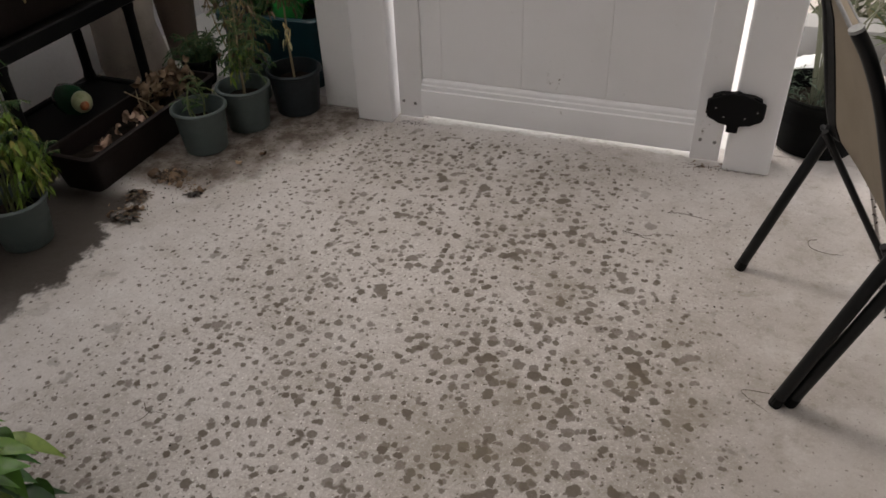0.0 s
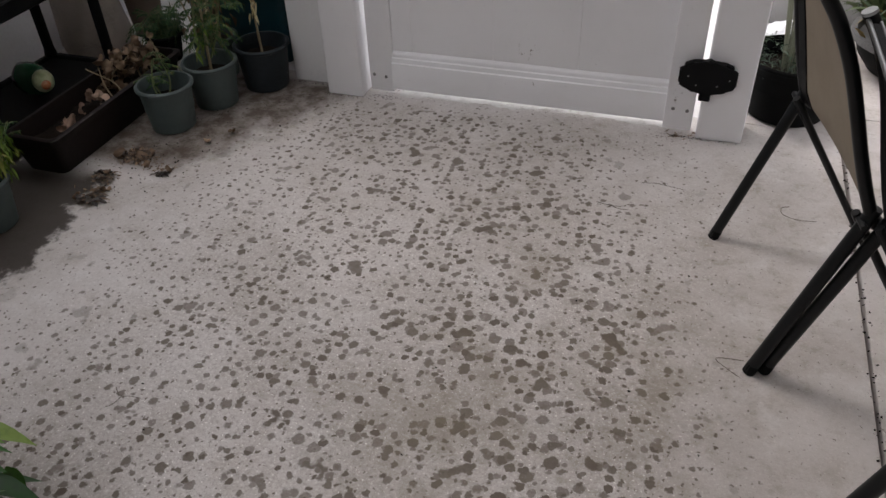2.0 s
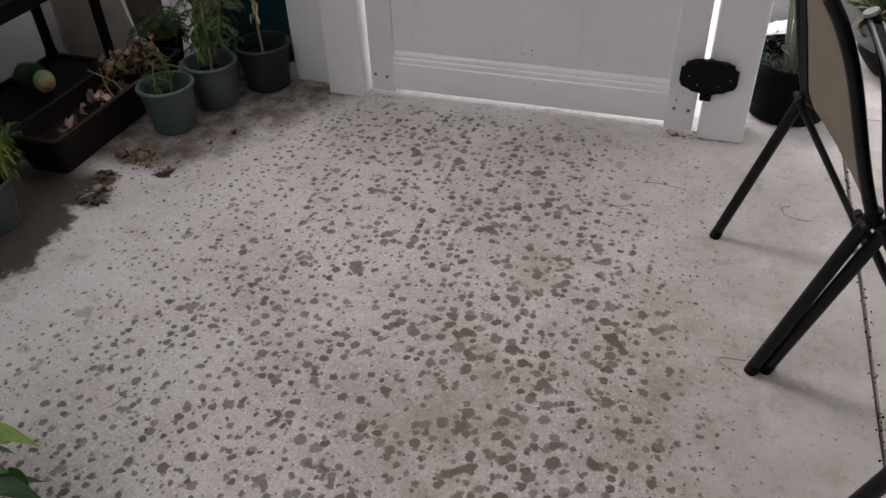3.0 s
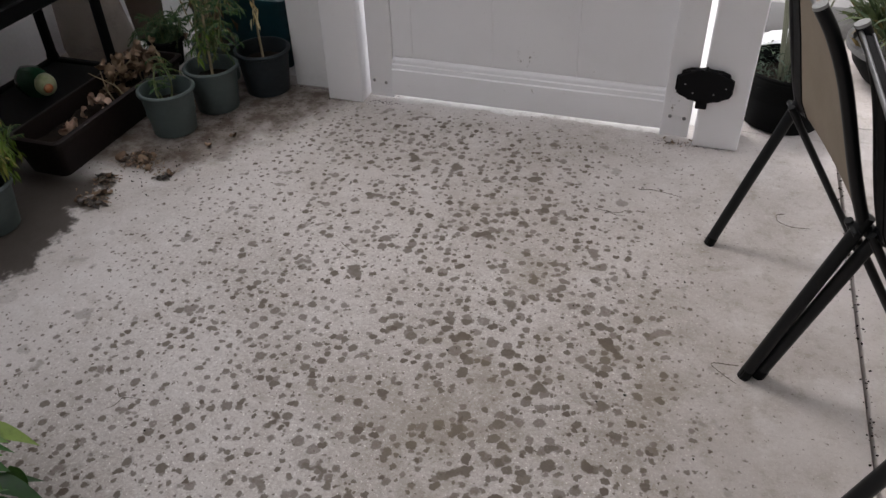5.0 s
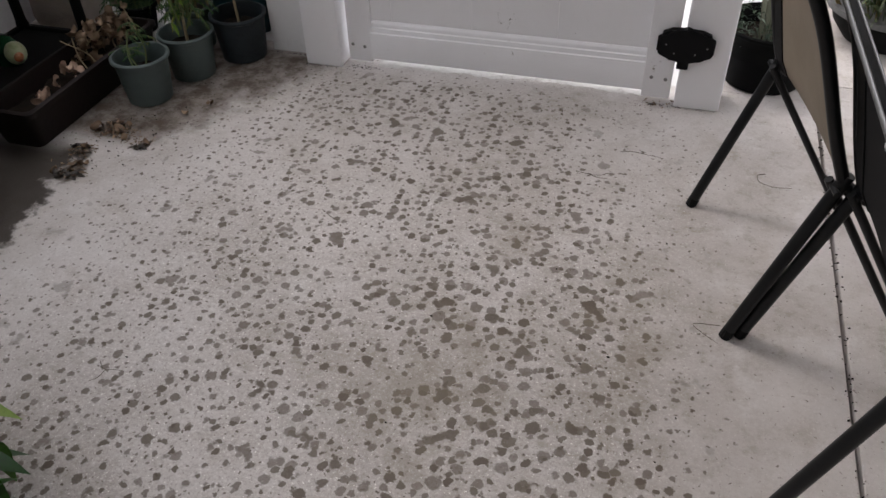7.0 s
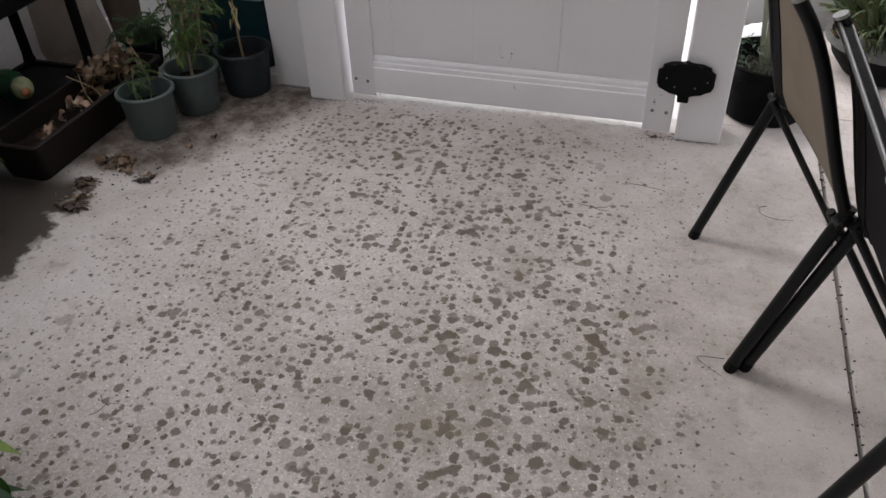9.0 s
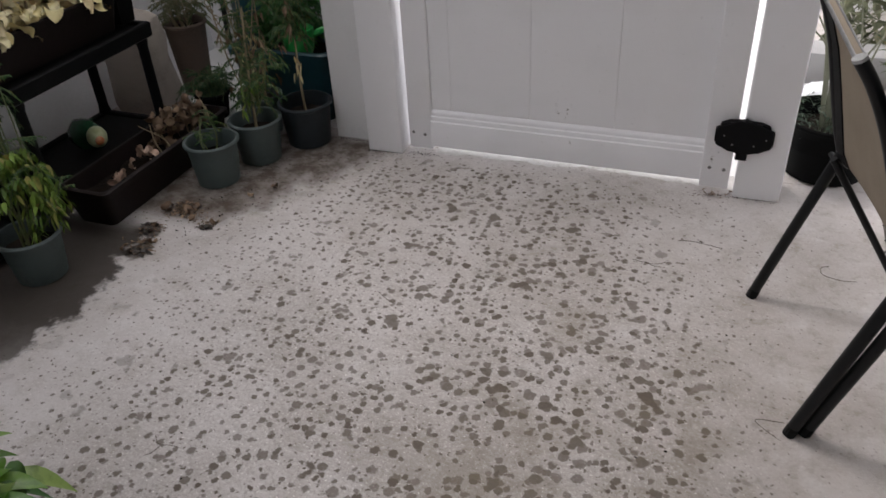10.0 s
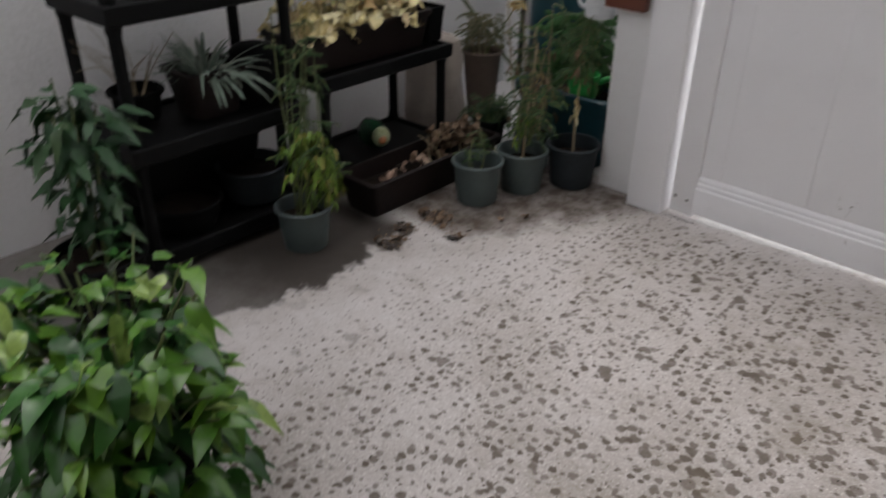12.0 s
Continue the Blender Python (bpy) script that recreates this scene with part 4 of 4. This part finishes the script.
def flower(t, at, root, r, mat, seed):
    """A ruffled head of small petals on a thin stem."""
    g = random.Random(seed)
    at, root = Vector(at), Vector(root)
    stalk = part("flower_stem", tube(bend([root, root.lerp(at, 0.55) + Vector((0.02, 0, 0.03)), at], 6), 0.003, None, 6), STEM, t)
    bm = bmesh.new()
    for ring, lift in ((1.0, -0.15), (0.78, 0.2), (0.52, 0.6), (0.3, 1.1)):
        for k in range(11):
            a = 6.283 * k / 11 + g.uniform(-0.3, 0.3)
            d = Vector((math.cos(a), math.sin(a), lift + g.uniform(-0.15, 0.15))).normalized()
            blade(bm, at + d * 0.004, d, Vector((-math.sin(a), math.cos(a), 0)), r * ring * g.uniform(0.85, 1.15), r * 0.55, 0.2, 0.2, 4)
    part("flower", bm, mat, stalk, "ruffled blossom")


flower(dry, (0.150, 0.02, 0.485), (0.01, 0.0, 0.26), 0.045, CREAM_PETAL, 44)
bushy = thing("potted_plant", (-0.800, 0.105, 0), "small black pot with a round dark green bush", "potted plant")
pot(bushy, 0.060, 0.046, 0.100, POT_BLACK)
feathery(bushy, 0.07, 0.13, 0.10, random.Random(46), DARK_LEAF, 14, 12, STEM, (0, 0), 0.8, 0.15)
tub = thing("tub", (-0.525, 0.300, 0), "teal plastic storage tub filled with leafy plants", "tub")
bm = bmesh.new()
prof = [(0.020, 0.0), (0.0, 0.235), (-0.012, 0.236), (-0.014, 0.256), (-0.008, 0.262), (0.004, 0.262), (0.008, 0.254), (0.014, 0.19)]
rings = []
for inset, z in prof:
    x, y, c = 0.195 - inset, 0.150 - inset, 0.035
    ring = []
    for cx, cy, a0 in ((x - c, y - c, 0), (-x + c, y - c, 90), (-x + c, -y + c, 180), (x - c, -y + c, 270)):
        for k in range(5):
            a = radians(a0 + 22.5 * k)
            ring.append(bm.verts.new((cx + c * math.cos(a), cy + c * math.sin(a), z)))
    rings.append(ring)
for lo, hi in zip(rings, rings[1:]):
    for i in range(len(lo)):
        bm.faces.new((lo[i], lo[(i + 1) % len(lo)], hi[(i + 1) % len(lo)], hi[i]))
bm.faces.new(rings[0][::-1])
part("tub_body", bm, TEAL, tub)
part("soil", box(-0.178, 0.178, -0.133, 0.133, 0.17, 0.195, 0.004), SOIL, tub)
feathery(tub, 0.19, 0.34, 0.16, random.Random(43), leafy("fresh_leaf", (0.02, 0.10, 0.02), (0.04, 0.16, 0.03), (0.09, 0.20, 0.05), 0.5), 18, 20, STEM, (-0.05, 0.0), 1.5, 0.3)
flower(tub, (-0.150, 0.0, 0.590), (-0.05, 0.0, 0.19), 0.032, MARIGOLD, 45)
scoop = bmesh.new()
lathe([(0.006, 0), (0.022, 0.006), (0.030, 0.03), (0.034, 0.065), (0.031, 0.066), (0.026, 0.03), (0.01, 0.012)], 20, scoop)
tube(bend([(0.03, 0, 0.05), (0.055, 0, 0.058), (0.08, 0, 0.05)], 4), 0.006, scoop, 8)
tagged(new("plastic_cup", finish(scoop, "plastic_cup", BRIGHT_GREEN)), "bright green plastic cup standing in the tub", "cup").matrix_basis = pose(-0.455, 0.198, 0.205, 0, 0, 30) @ Matrix.Diagonal((1.7, 1.7, 1.9, 1))
barrel = bmesh.new()
lathe([(0.10, 0), (0.118, 0.01), (0.125, 0.2), (0.125, 0.58), (0.118, 0.62), (0.07, 0.66), (0.05, 0.68), (0.05, 0.74), (0.02, 0.745)], 32, barrel)
tagged(new("water_barrel", finish(barrel, "water_barrel", TEAL)), "tall teal plastic water barrel against the wall", "barrel").matrix_basis = pose(-0.850, 0.600, 0)
stick = tube([(-1.245, 0.147, 0.725), (-0.878, 0.554, 0.005)], 0.007, None, 8)
tagged(new("garden_pole", finish(tube([(-1.125, 0.700, 0.0), (-1.130, 0.738, 1.02)], 0.012, None, 10), "garden_pole", BLACK_STEEL)), "thin black pole leaning in the wall corner", "pole")
tagged(new("garden_stake", finish(stick, "garden_stake", STEM)), "thin green garden stake leaning on the wall", "stake")
box_p = thing("wall_planter", (-0.225, 0.058, 0.615), "red-brown plastic wall planter fixed on the wall end", "planter")
bm = box(-0.075, 0.066, -0.036, 0.0, 0.0, 0.250, 0.006)
part("trough", bm, RUST, box_p)
part("lip", box(-0.081, 0.072, -0.042, 0.0, 0.251, 0.266, 0.005), RUST, box_p)
jug = thing("watering_jug", (-0.368, 0.115, 0.552), "white plastic jug hanging by the wall planter", "jug")
jug.scale = (1.12, 1.12, 1.25)
part("body", lathe([(0.03, 0), (0.042, 0.004), (0.045, 0.03), (0.043, 0.085), (0.047, 0.12), (0.044, 0.121), (0.040, 0.085), (0.04, 0.01)], 24), WHITE_PLASTIC, jug)
part("handle", tube(bend([(-0.040, 0.0, 0.018), (-0.072, 0.0, 0.03), (-0.078, 0.0, 0.075), (-0.066, 0.0, 0.105), (-0.042, 0.0, 0.108)], 5), 0.006, None, 10), WHITE_PLASTIC, jug)
part("hook", tube(bend([(0.040, 0.0, 0.112), (0.060, 0.0, 0.140), (0.088, 0.004, 0.130)], 5), 0.003, None, 8), BLACK_STEEL, jug)

# ---- plants beside the seating ----
# the bush is clipped back on the side that faces the patio
TRIM = (((0.349, 0.921, 0.174), 0.236), ((0.399, 0.906, 0.140), 0.247))


def outside(p):
    return any(Vector(n).dot(p) > c for n, c in TRIM)


pepper = thing("pepper_plant", (-0.062, -1.762, 0), "bushy green plant with glossy broad leaves in a black pot", "potted plant")
pot(pepper, 0.125, 0.100, 0.200, POT_BLACK)
broad_leaves(pepper, 0.17, 0.34, 0.215, random.Random(51), [PEPPER, YOUNG_LEAF], 360, 0.070, 0.036, 0.55, STEM, 0.5, 20, "leaf", (0, 0), 0.3, outside)
g = random.Random(54)
fo = bmesh.new()
for i in range(300):
    a, k = g.uniform(0, 6.283), g.uniform(0.3, 1.0) ** 0.6
    q = Vector((0.20 * k * math.cos(a), 0.20 * k * math.sin(a), 0.08 + g.uniform(0.0, 0.34) * (1.15 - 0.5 * k)))
    d = (Vector((math.cos(a), math.sin(a), 0.1)) + unit(g, 0.5) * 1.1).normalized()
    if not outside(q + d * 0.07):
        blade(fo, q, d, d.cross(Vector((0, 0, 1))), g.uniform(0.045, 0.095), g.uniform(0.022, 0.042), 0.7, 0.25, 6)
tagged(part("foliage", fo, PEPPER, pepper), "", "", "", "stuff")
# young shoots standing out of the mass, paler at the tips
for k in range(26):
    a = g.uniform(-1.9, 1.9) if k < 16 else g.uniform(0, 6.283)
    reach = g.uniform(0.13, 0.245)
    tip = Vector((reach * math.cos(a), reach * math.sin(a), g.uniform(0.24, 0.50) - 0.75 * max(0.0, reach - 0.14)))
    while outside(tip * 1.08):
        tip = Vector((tip.x * 0.95, tip.y * 0.95, tip.z - 0.012))
    root = Vector((0.45 * tip.x, 0.45 * tip.y, max(0.10, tip.z - 0.13)))
    part("shoot", tube(bend([root, root.lerp(tip, 0.6) + Vector((0, 0, 0.015)), tip], 4), 0.0032, None, 6, True, 0.5), STEM, pepper)
    bm = bmesh.new()
    for i in range(7):
        d = unit(g, 0.6)
        d = (d + Vector((math.cos(a), math.sin(a), 0.25)) * 0.5).normalized()
        q = root.lerp(tip, g.uniform(0.55, 1.0))
        L = g.uniform(0.030, 0.085)
        blade(bm, q, d, d.cross(Vector((0, 0, 1))), L, L * g.uniform(0.40, 0.55), 0.55, 0.3, 6)
    part("shoot_leaves", bm, YOUNG_LEAF if k % 4 else PEPPER, pepper)
tall = thing("potted_plant", (-0.725, -1.500, 0), "tall dark green leafy plant in a black pot", "potted plant")
pot(tall, 0.110, 0.085, 0.200, POT_BLACK)
broad_leaves(tall, 0.17, 0.45, 0.075, random.Random(52), [DARK_LEAF], 170, 0.075, 0.034, 0.55, STEM, 0.45, 5, "leaf", (-0.02, 0), 0.12)
lime = bmesh.new()
g = random.Random(53)
for c in range(46):
    q = Vector((0.005 + g.gauss(0, 0.030), 0.030 + g.gauss(0, 0.034), g.uniform(0.23, 0.36)))
    for i in range(6):
        d = unit(g, 0.2)
        d.z = g.uniform(-2.2, -0.1)
        blade(lime, q + unit(g) * 0.012, d, d.cross(Vector((0, 0, 1))), g.uniform(0.018, 0.036), g.uniform(0.009, 0.016), 0.6, 0.35, 5)
for c in range(16):
    top = Vector((0.05 + g.gauss(0, 0.022), 0.055 + g.gauss(0, 0.02), g.uniform(0.20, 0.29)))
    for i in range(10):
        q = top + Vector((g.gauss(0, 0.008), g.gauss(0, 0.008), -0.009 * i))
        d = unit(g, 0.1)
        d.z = g.uniform(-1.9, -0.6)
        blade(lime, q, d, d.cross(Vector((0, 0, 1))), g.uniform(0.018, 0.034), g.uniform(0.005, 0.010), 0.6, 0.35, 4)
part("lower_leaves", lime, LIME, d_pot, "wilting lime-yellow leaves")

# ---- open side beyond the gate post ----
right_pot = thing("potted_plant", (1.292, 0.238, 0), "round black pot with long pale stems", "potted plant")
pot(right_pot, 0.142, 0.112, 0.185, POT_BLACK, rim=0.002, soil=0.06)
g = random.Random(61)
PALE_STEM = surface("pale_stem", (0.20, 0.21, 0.15), (0.12, 0.13, 0.09), 0.7)
for i in range(12):
    st = bmesh.new()
    a = g.uniform(0, 6.28)
    tube(bend([(0.03 * math.cos(a), 0.03 * math.sin(a), 0.115), (0.06 * math.cos(a), 0.06 * math.sin(a), 0.35), (0.11 * math.cos(a + 0.6), 0.11 * math.sin(a + 0.6), g.uniform(0.40, 0.66))], 6), 0.0036, st, 6, True, 0.6)
    part("stem", st, PALE_STEM, right_pot)
fo = bmesh.new()
for i in range(420):
    a, k = g.uniform(0, 6.28), 0.125 * g.random() ** 0.5
    q = Vector((k * math.cos(a), k * math.sin(a), 0.120 + 0.10 * g.random() ** 2))
    d = unit(g, 0.3)
    d.z = abs(d.z) + 0.2
    blade(fo, q, d, unit(g), g.uniform(0.02, 0.05), 0.006, 0.5, 0.2, 3)
part("foliage", fo, leafy("shaded_leaf", (0.008, 0.026, 0.010), (0.014, 0.040, 0.014), (0.035, 0.060, 0.022), 0.6), right_pot)
bowl = thing("plant_bowl", (1.70, 0.62, -0.002), "wide dark bowl planter with a worn grey rim", "planter")
part("bowl", lathe([(0.11, 0), (0.15, 0.01), (0.19, 0.06), (0.205, 0.105)], 36), POT_BLACK, bowl)
part("rim", lathe([(0.205, 0.106), (0.222, 0.110), (0.222, 0.128), (0.205, 0.130), (0.195, 0.110)], 36), surface("worn_rim", (0.10, 0.10, 0.10), (0.05, 0.05, 0.05), 0.6), bowl, "worn grey rim")
feathery(bowl, 0.11, 0.30, 0.20, random.Random(62), HEDGE, 10, 9, STEM, (0, 0), 1.6)
g = random.Random(64)
fo = bmesh.new()
for i in range(900):
    a, k = g.uniform(0, 6.28), 0.19 * g.random() ** 0.5
    d = Vector((math.cos(a) * g.uniform(0.1, 0.8), math.sin(a) * g.uniform(0.1, 0.8), g.uniform(0.6, 1.4)))
    blade(fo, Vector((k * math.cos(a), k * math.sin(a), 0.10 + 0.12 * g.random())), d, d.cross(unit(g)), g.uniform(0.08, 0.26), g.uniform(0.006, 0.014), g.uniform(0.2, 0.8), 0.3, 4)
tagged(part("foliage", fo, leafy("garden_leaf", (0.030, 0.055, 0.016), (0.065, 0.090, 0.030), (0.20, 0.14, 0.05), 0.6), bowl), "", "", "", "stuff")
bag = bmesh.new()
bmesh.ops.create_icosphere(bag, subdivisions=4, radius=1.0)
for v in bag.verts:
    n = v.co.normalized()
    k = 1 + 0.16 * noise.noise(n * 2.2) + 0.10 * noise.noise(n * 6.0) + 0.04 * noise.noise(n * 15.0)
    v.co = Vector((n.x * 0.105 * k, n.y * 0.060 * k, max(0.0, 0.036 + n.z * 0.046 * k)))
tagged(new("plastic_bag", finish(bag, "plastic_bag", WHITE_PLASTIC)), "crumpled white plastic bag lying on the garden slab", "bag").matrix_basis = pose(1.315, 0.745, 0.0, 0, 0, 10)
tagged(solid("wall_garden", box(1.19, 6.0, 0.927, 1.077, -0.002, 0.118, 0.008), GREY_WALL), "low grey garden wall under the hedge", "wall", "", "structure")
hedge = bmesh.new()
g = random.Random(63)
for i in range(6500):
    q = Vector((1.34 + g.random() ** 1.6 * 3.2, 1.127 + g.random() ** 2 * 0.5, g.random() ** 1.3 * 1.4 + 0.01))
    d = unit(g, 0.6)
    blade(hedge, q, d, unit(g), g.uniform(0.04, 0.09), g.uniform(0.020, 0.036), 0.4, 0.2, 2)
setting("wall_far", box(1.19, 6.0, 1.85, 2.0, -0.08, 1.9), PAINT, "pale garden wall behind the loose hedge", "wall")
tagged(new("hedge", finish(hedge, "hedge", HEDGE)), "loose olive-green hedge beyond the garden wall", "hedge", "", "stuff")

# ---- litter on the floor ----
g = random.Random(71)
for x, y, k in ((-0.375, -0.567, 0.030), (-0.500, -0.520, 0.040), (-0.475, -0.505, 0.035), (-0.545, -0.515, 0.045), (-0.440, -0.545, 0.03), (-0.52, -0.63, 0.03), (-0.50, -0.72, 0.04), (-0.46, -0.70, 0.03), (-0.53, -0.74, 0.03), (-0.30, -0.33, 0.025), (-0.34, -0.40, 0.03)):
    ob = tagged(new("dead_leaf", BROWNS[int(k * 1000) % 3]), "curled brown dead leaf lying on damp concrete", "dead leaf", "dead leaves by the planter")
    ob.matrix_basis = pose(x, y, 0.008, g.uniform(-15, 15), g.uniform(-10, 10), g.uniform(0, 360)) @ Matrix.Diagonal((k, k, k, 1))
for pts in ([(0.927, -0.275), (0.965, -0.268), (1.005, -0.275), (1.042, -0.282)], [(0.825, -0.396), (0.86, -0.402), (0.89, -0.400), (0.908, -0.385)], [(0.862, -0.402), (0.885, -0.412), (0.91, -0.411)], [(1.300, -0.290), (1.281, -0.301), (1.285, -0.330), (1.32, -0.345), (1.362, -0.340)],
            [(1.204, -0.880), (1.15, -0.888), (1.175, -0.915), (1.200, -0.932)], [(0.0, -1.305), (0.020, -1.322), (0.045, -1.318), (0.067, -1.317)], [(0.026, -1.322), (0.022, -1.345), (0.010, -1.358)], [(0.24, -0.72), (0.27, -0.74), (0.30, -0.755)]):
    bm = tube(bend([(x, y, 0.0008) for x, y in pts], 6), 0.0008, None, 6, True, 0.5)
    tagged(new("twig", finish(bm, "twig", surface("twig_bark", (0.10, 0.08, 0.06), (0.05, 0.04, 0.03), 0.9))), "thin dry curved twig on the concrete", "twig", "twigs on the slab")
crumbs = bmesh.new()
for i in range(260):
    kind = g.random()
    if kind < 0.5:
        x, y = 1.445 + g.gauss(0, 0.006), g.uniform(-1.6, 0.2)
    elif kind < 0.8:
        x, y = -0.46 + g.gauss(0, 0.07), -0.56 + g.gauss(0, 0.10)
    else:
        x, y = g.uniform(-0.4, 1.3), g.uniform(-1.5, -0.1)
    r = g.uniform(0.0008, 0.0026)
    bmesh.ops.create_icosphere(crumbs, subdivisions=1, radius=r, matrix=Matrix.LocRotScale((x, y, r * 0.4), Euler((g.random() * 3, g.random() * 3, 0)), (1.6, 1.0, 0.6)))
tagged(new("crumbs", finish(crumbs, "crumbs", SOIL)), "scattered soil crumbs on the concrete and in its joint", "soil", "", "stuff")

# Rough mortar strip; its pale colour includes the daylight under the gate.
strip = bmesh.new()
g = random.Random(75)
rows = []
for i in range(77):
    x = 0.112 + 0.011 * i
    front = 0.048 + 0.022 * noise.noise(Vector((x * 9, 0.3, 0))) + 0.010 * noise.noise(Vector((x * 40, 1.3, 0)))
    row = [strip.verts.new((x, front, 0.0005))]
    for k in range(1, 7):
        y = front + (0.125 - front) * k / 6
        row.append(strip.verts.new((x, y, 0.004 + 0.004 * noise.noise(Vector((x * 60, y * 60, 2.0))))))
    rows.append(row)
for a, b in zip(rows, rows[1:]):
    for k in range(6):
        strip.faces.new((a[k], b[k], b[k + 1], a[k + 1]))
tagged(new("mortar_line", finish(strip, "mortar_line", surface("daylit_mortar", (0.70, 0.69, 0.67), (0.45, 0.43, 0.40), 0.9, 90, 20, 0.5, 0.5))), "rough mortar line on the slab under the gate, its pale tone partly daylight", "mortar", "", "structure")
litter = bmesh.new()
for cx, cy, n, spread in ((-0.50, -0.525, 90, 0.035), (-0.44, -0.54, 60, 0.030), (-0.505, -0.72, 70, 0.022), (-0.525, -0.64, 50, 0.020), (-0.375, -0.565, 25, 0.010), (1.05, 0.015, 25, 0.012), (0.985, -0.005, 30, 0.02)):
    for i in range(n):
        x, y = cx + g.gauss(0, spread), cy + g.gauss(0, spread * 0.7)
        q = Vector((x, y, g.uniform(0.001, 0.009)))
        blade(litter, q, unit(g, 0.3), unit(g, 0.5), g.uniform(0.006, 0.020), g.uniform(0.003, 0.008), 0.0, 0.4, 2)
tagged(new("leaf_litter", finish(litter, "leaf_litter", BROWN_LEAF)), "crumbled brown leaf litter on the damp slab", "leaf litter", "", "stuff")

dirt = bmesh.new()
g = random.Random(77)
for cx, cy, n, sx, sy in ((-0.20, 0.055, 70, 0.05, 0.003), (-0.06, -0.003, 40, 0.04, 0.003), (0.065, 0.018, 50, 0.025, 0.006), (0.99, 0.000, 50, 0.03, 0.005), (1.10, -0.003, 40, 0.04, 0.003), (-0.40, -0.24, 60, 0.06, 0.05), (-0.25, -0.10, 40, 0.05, 0.05)):
    for i in range(n):
        r = g.uniform(0.0005, 0.0016)
        bmesh.ops.create_icosphere(dirt, subdivisions=1, radius=r, matrix=Matrix.LocRotScale((cx + g.gauss(0, sx), cy + g.gauss(0, sy), r * 0.4), Euler((g.random() * 3, g.random() * 3, 0)), (1.6, 1.0, 0.6)))
tagged(new("grit", finish(dirt, "grit", SOIL)), "dark grit gathered along posts and pots", "soil", "", "stuff")


# ---- clumps of wet dead leaves ----
DAMP_LEAF = leafy("damp_dead_leaf", (0.050, 0.030, 0.018), (0.090, 0.056, 0.034), (0.34, 0.23, 0.14), 0.5)
WET_LEAF = leafy("wet_dead_leaf", (0.022, 0.016, 0.012), (0.045, 0.030, 0.020), (0.14, 0.09, 0.05), 0.35)
for at, r, n, seed, mat in (((-0.512, -0.513, 0), 0.050, 34, 91, DAMP_LEAF), ((-0.538, -0.638, 0), 0.032, 24, 92, WET_LEAF), ((-0.494, -0.752, 0), 0.036, 28, 93, WET_LEAF), ((-0.376, -0.582, 0), 0.020, 12, 94, WET_LEAF)):
    g = random.Random(seed)
    bm = bmesh.new()
    for i in range(n):
        a, k = g.uniform(0, 6.283), g.random() ** 0.6
        q = Vector((r * k * math.cos(a), 0.6 * r * k * math.sin(a), 0.002 + 0.006 * (1 - k) * g.random()))
        d = unit(g, 0.4)
        d.z = g.uniform(0.0, 0.22)
        blade(bm, q, d, d.cross(Vector((0, 0, 1))), g.uniform(0.014, 0.032), g.uniform(0.008, 0.017), g.uniform(0.3, 0.9), g.uniform(0.3, 0.9), 5)
    for v in bm.verts:
        v.co.z = max(v.co.z, 0.0008 + 0.002 * g.random())
    tagged(new("leaf_clump", finish(bm, "leaf_clump", mat)), "damp clump of dead brown leaves on the concrete", "dead leaves", "clumps of dead leaves").matrix_basis = pose(*at, 0, 0, g.uniform(0, 180))
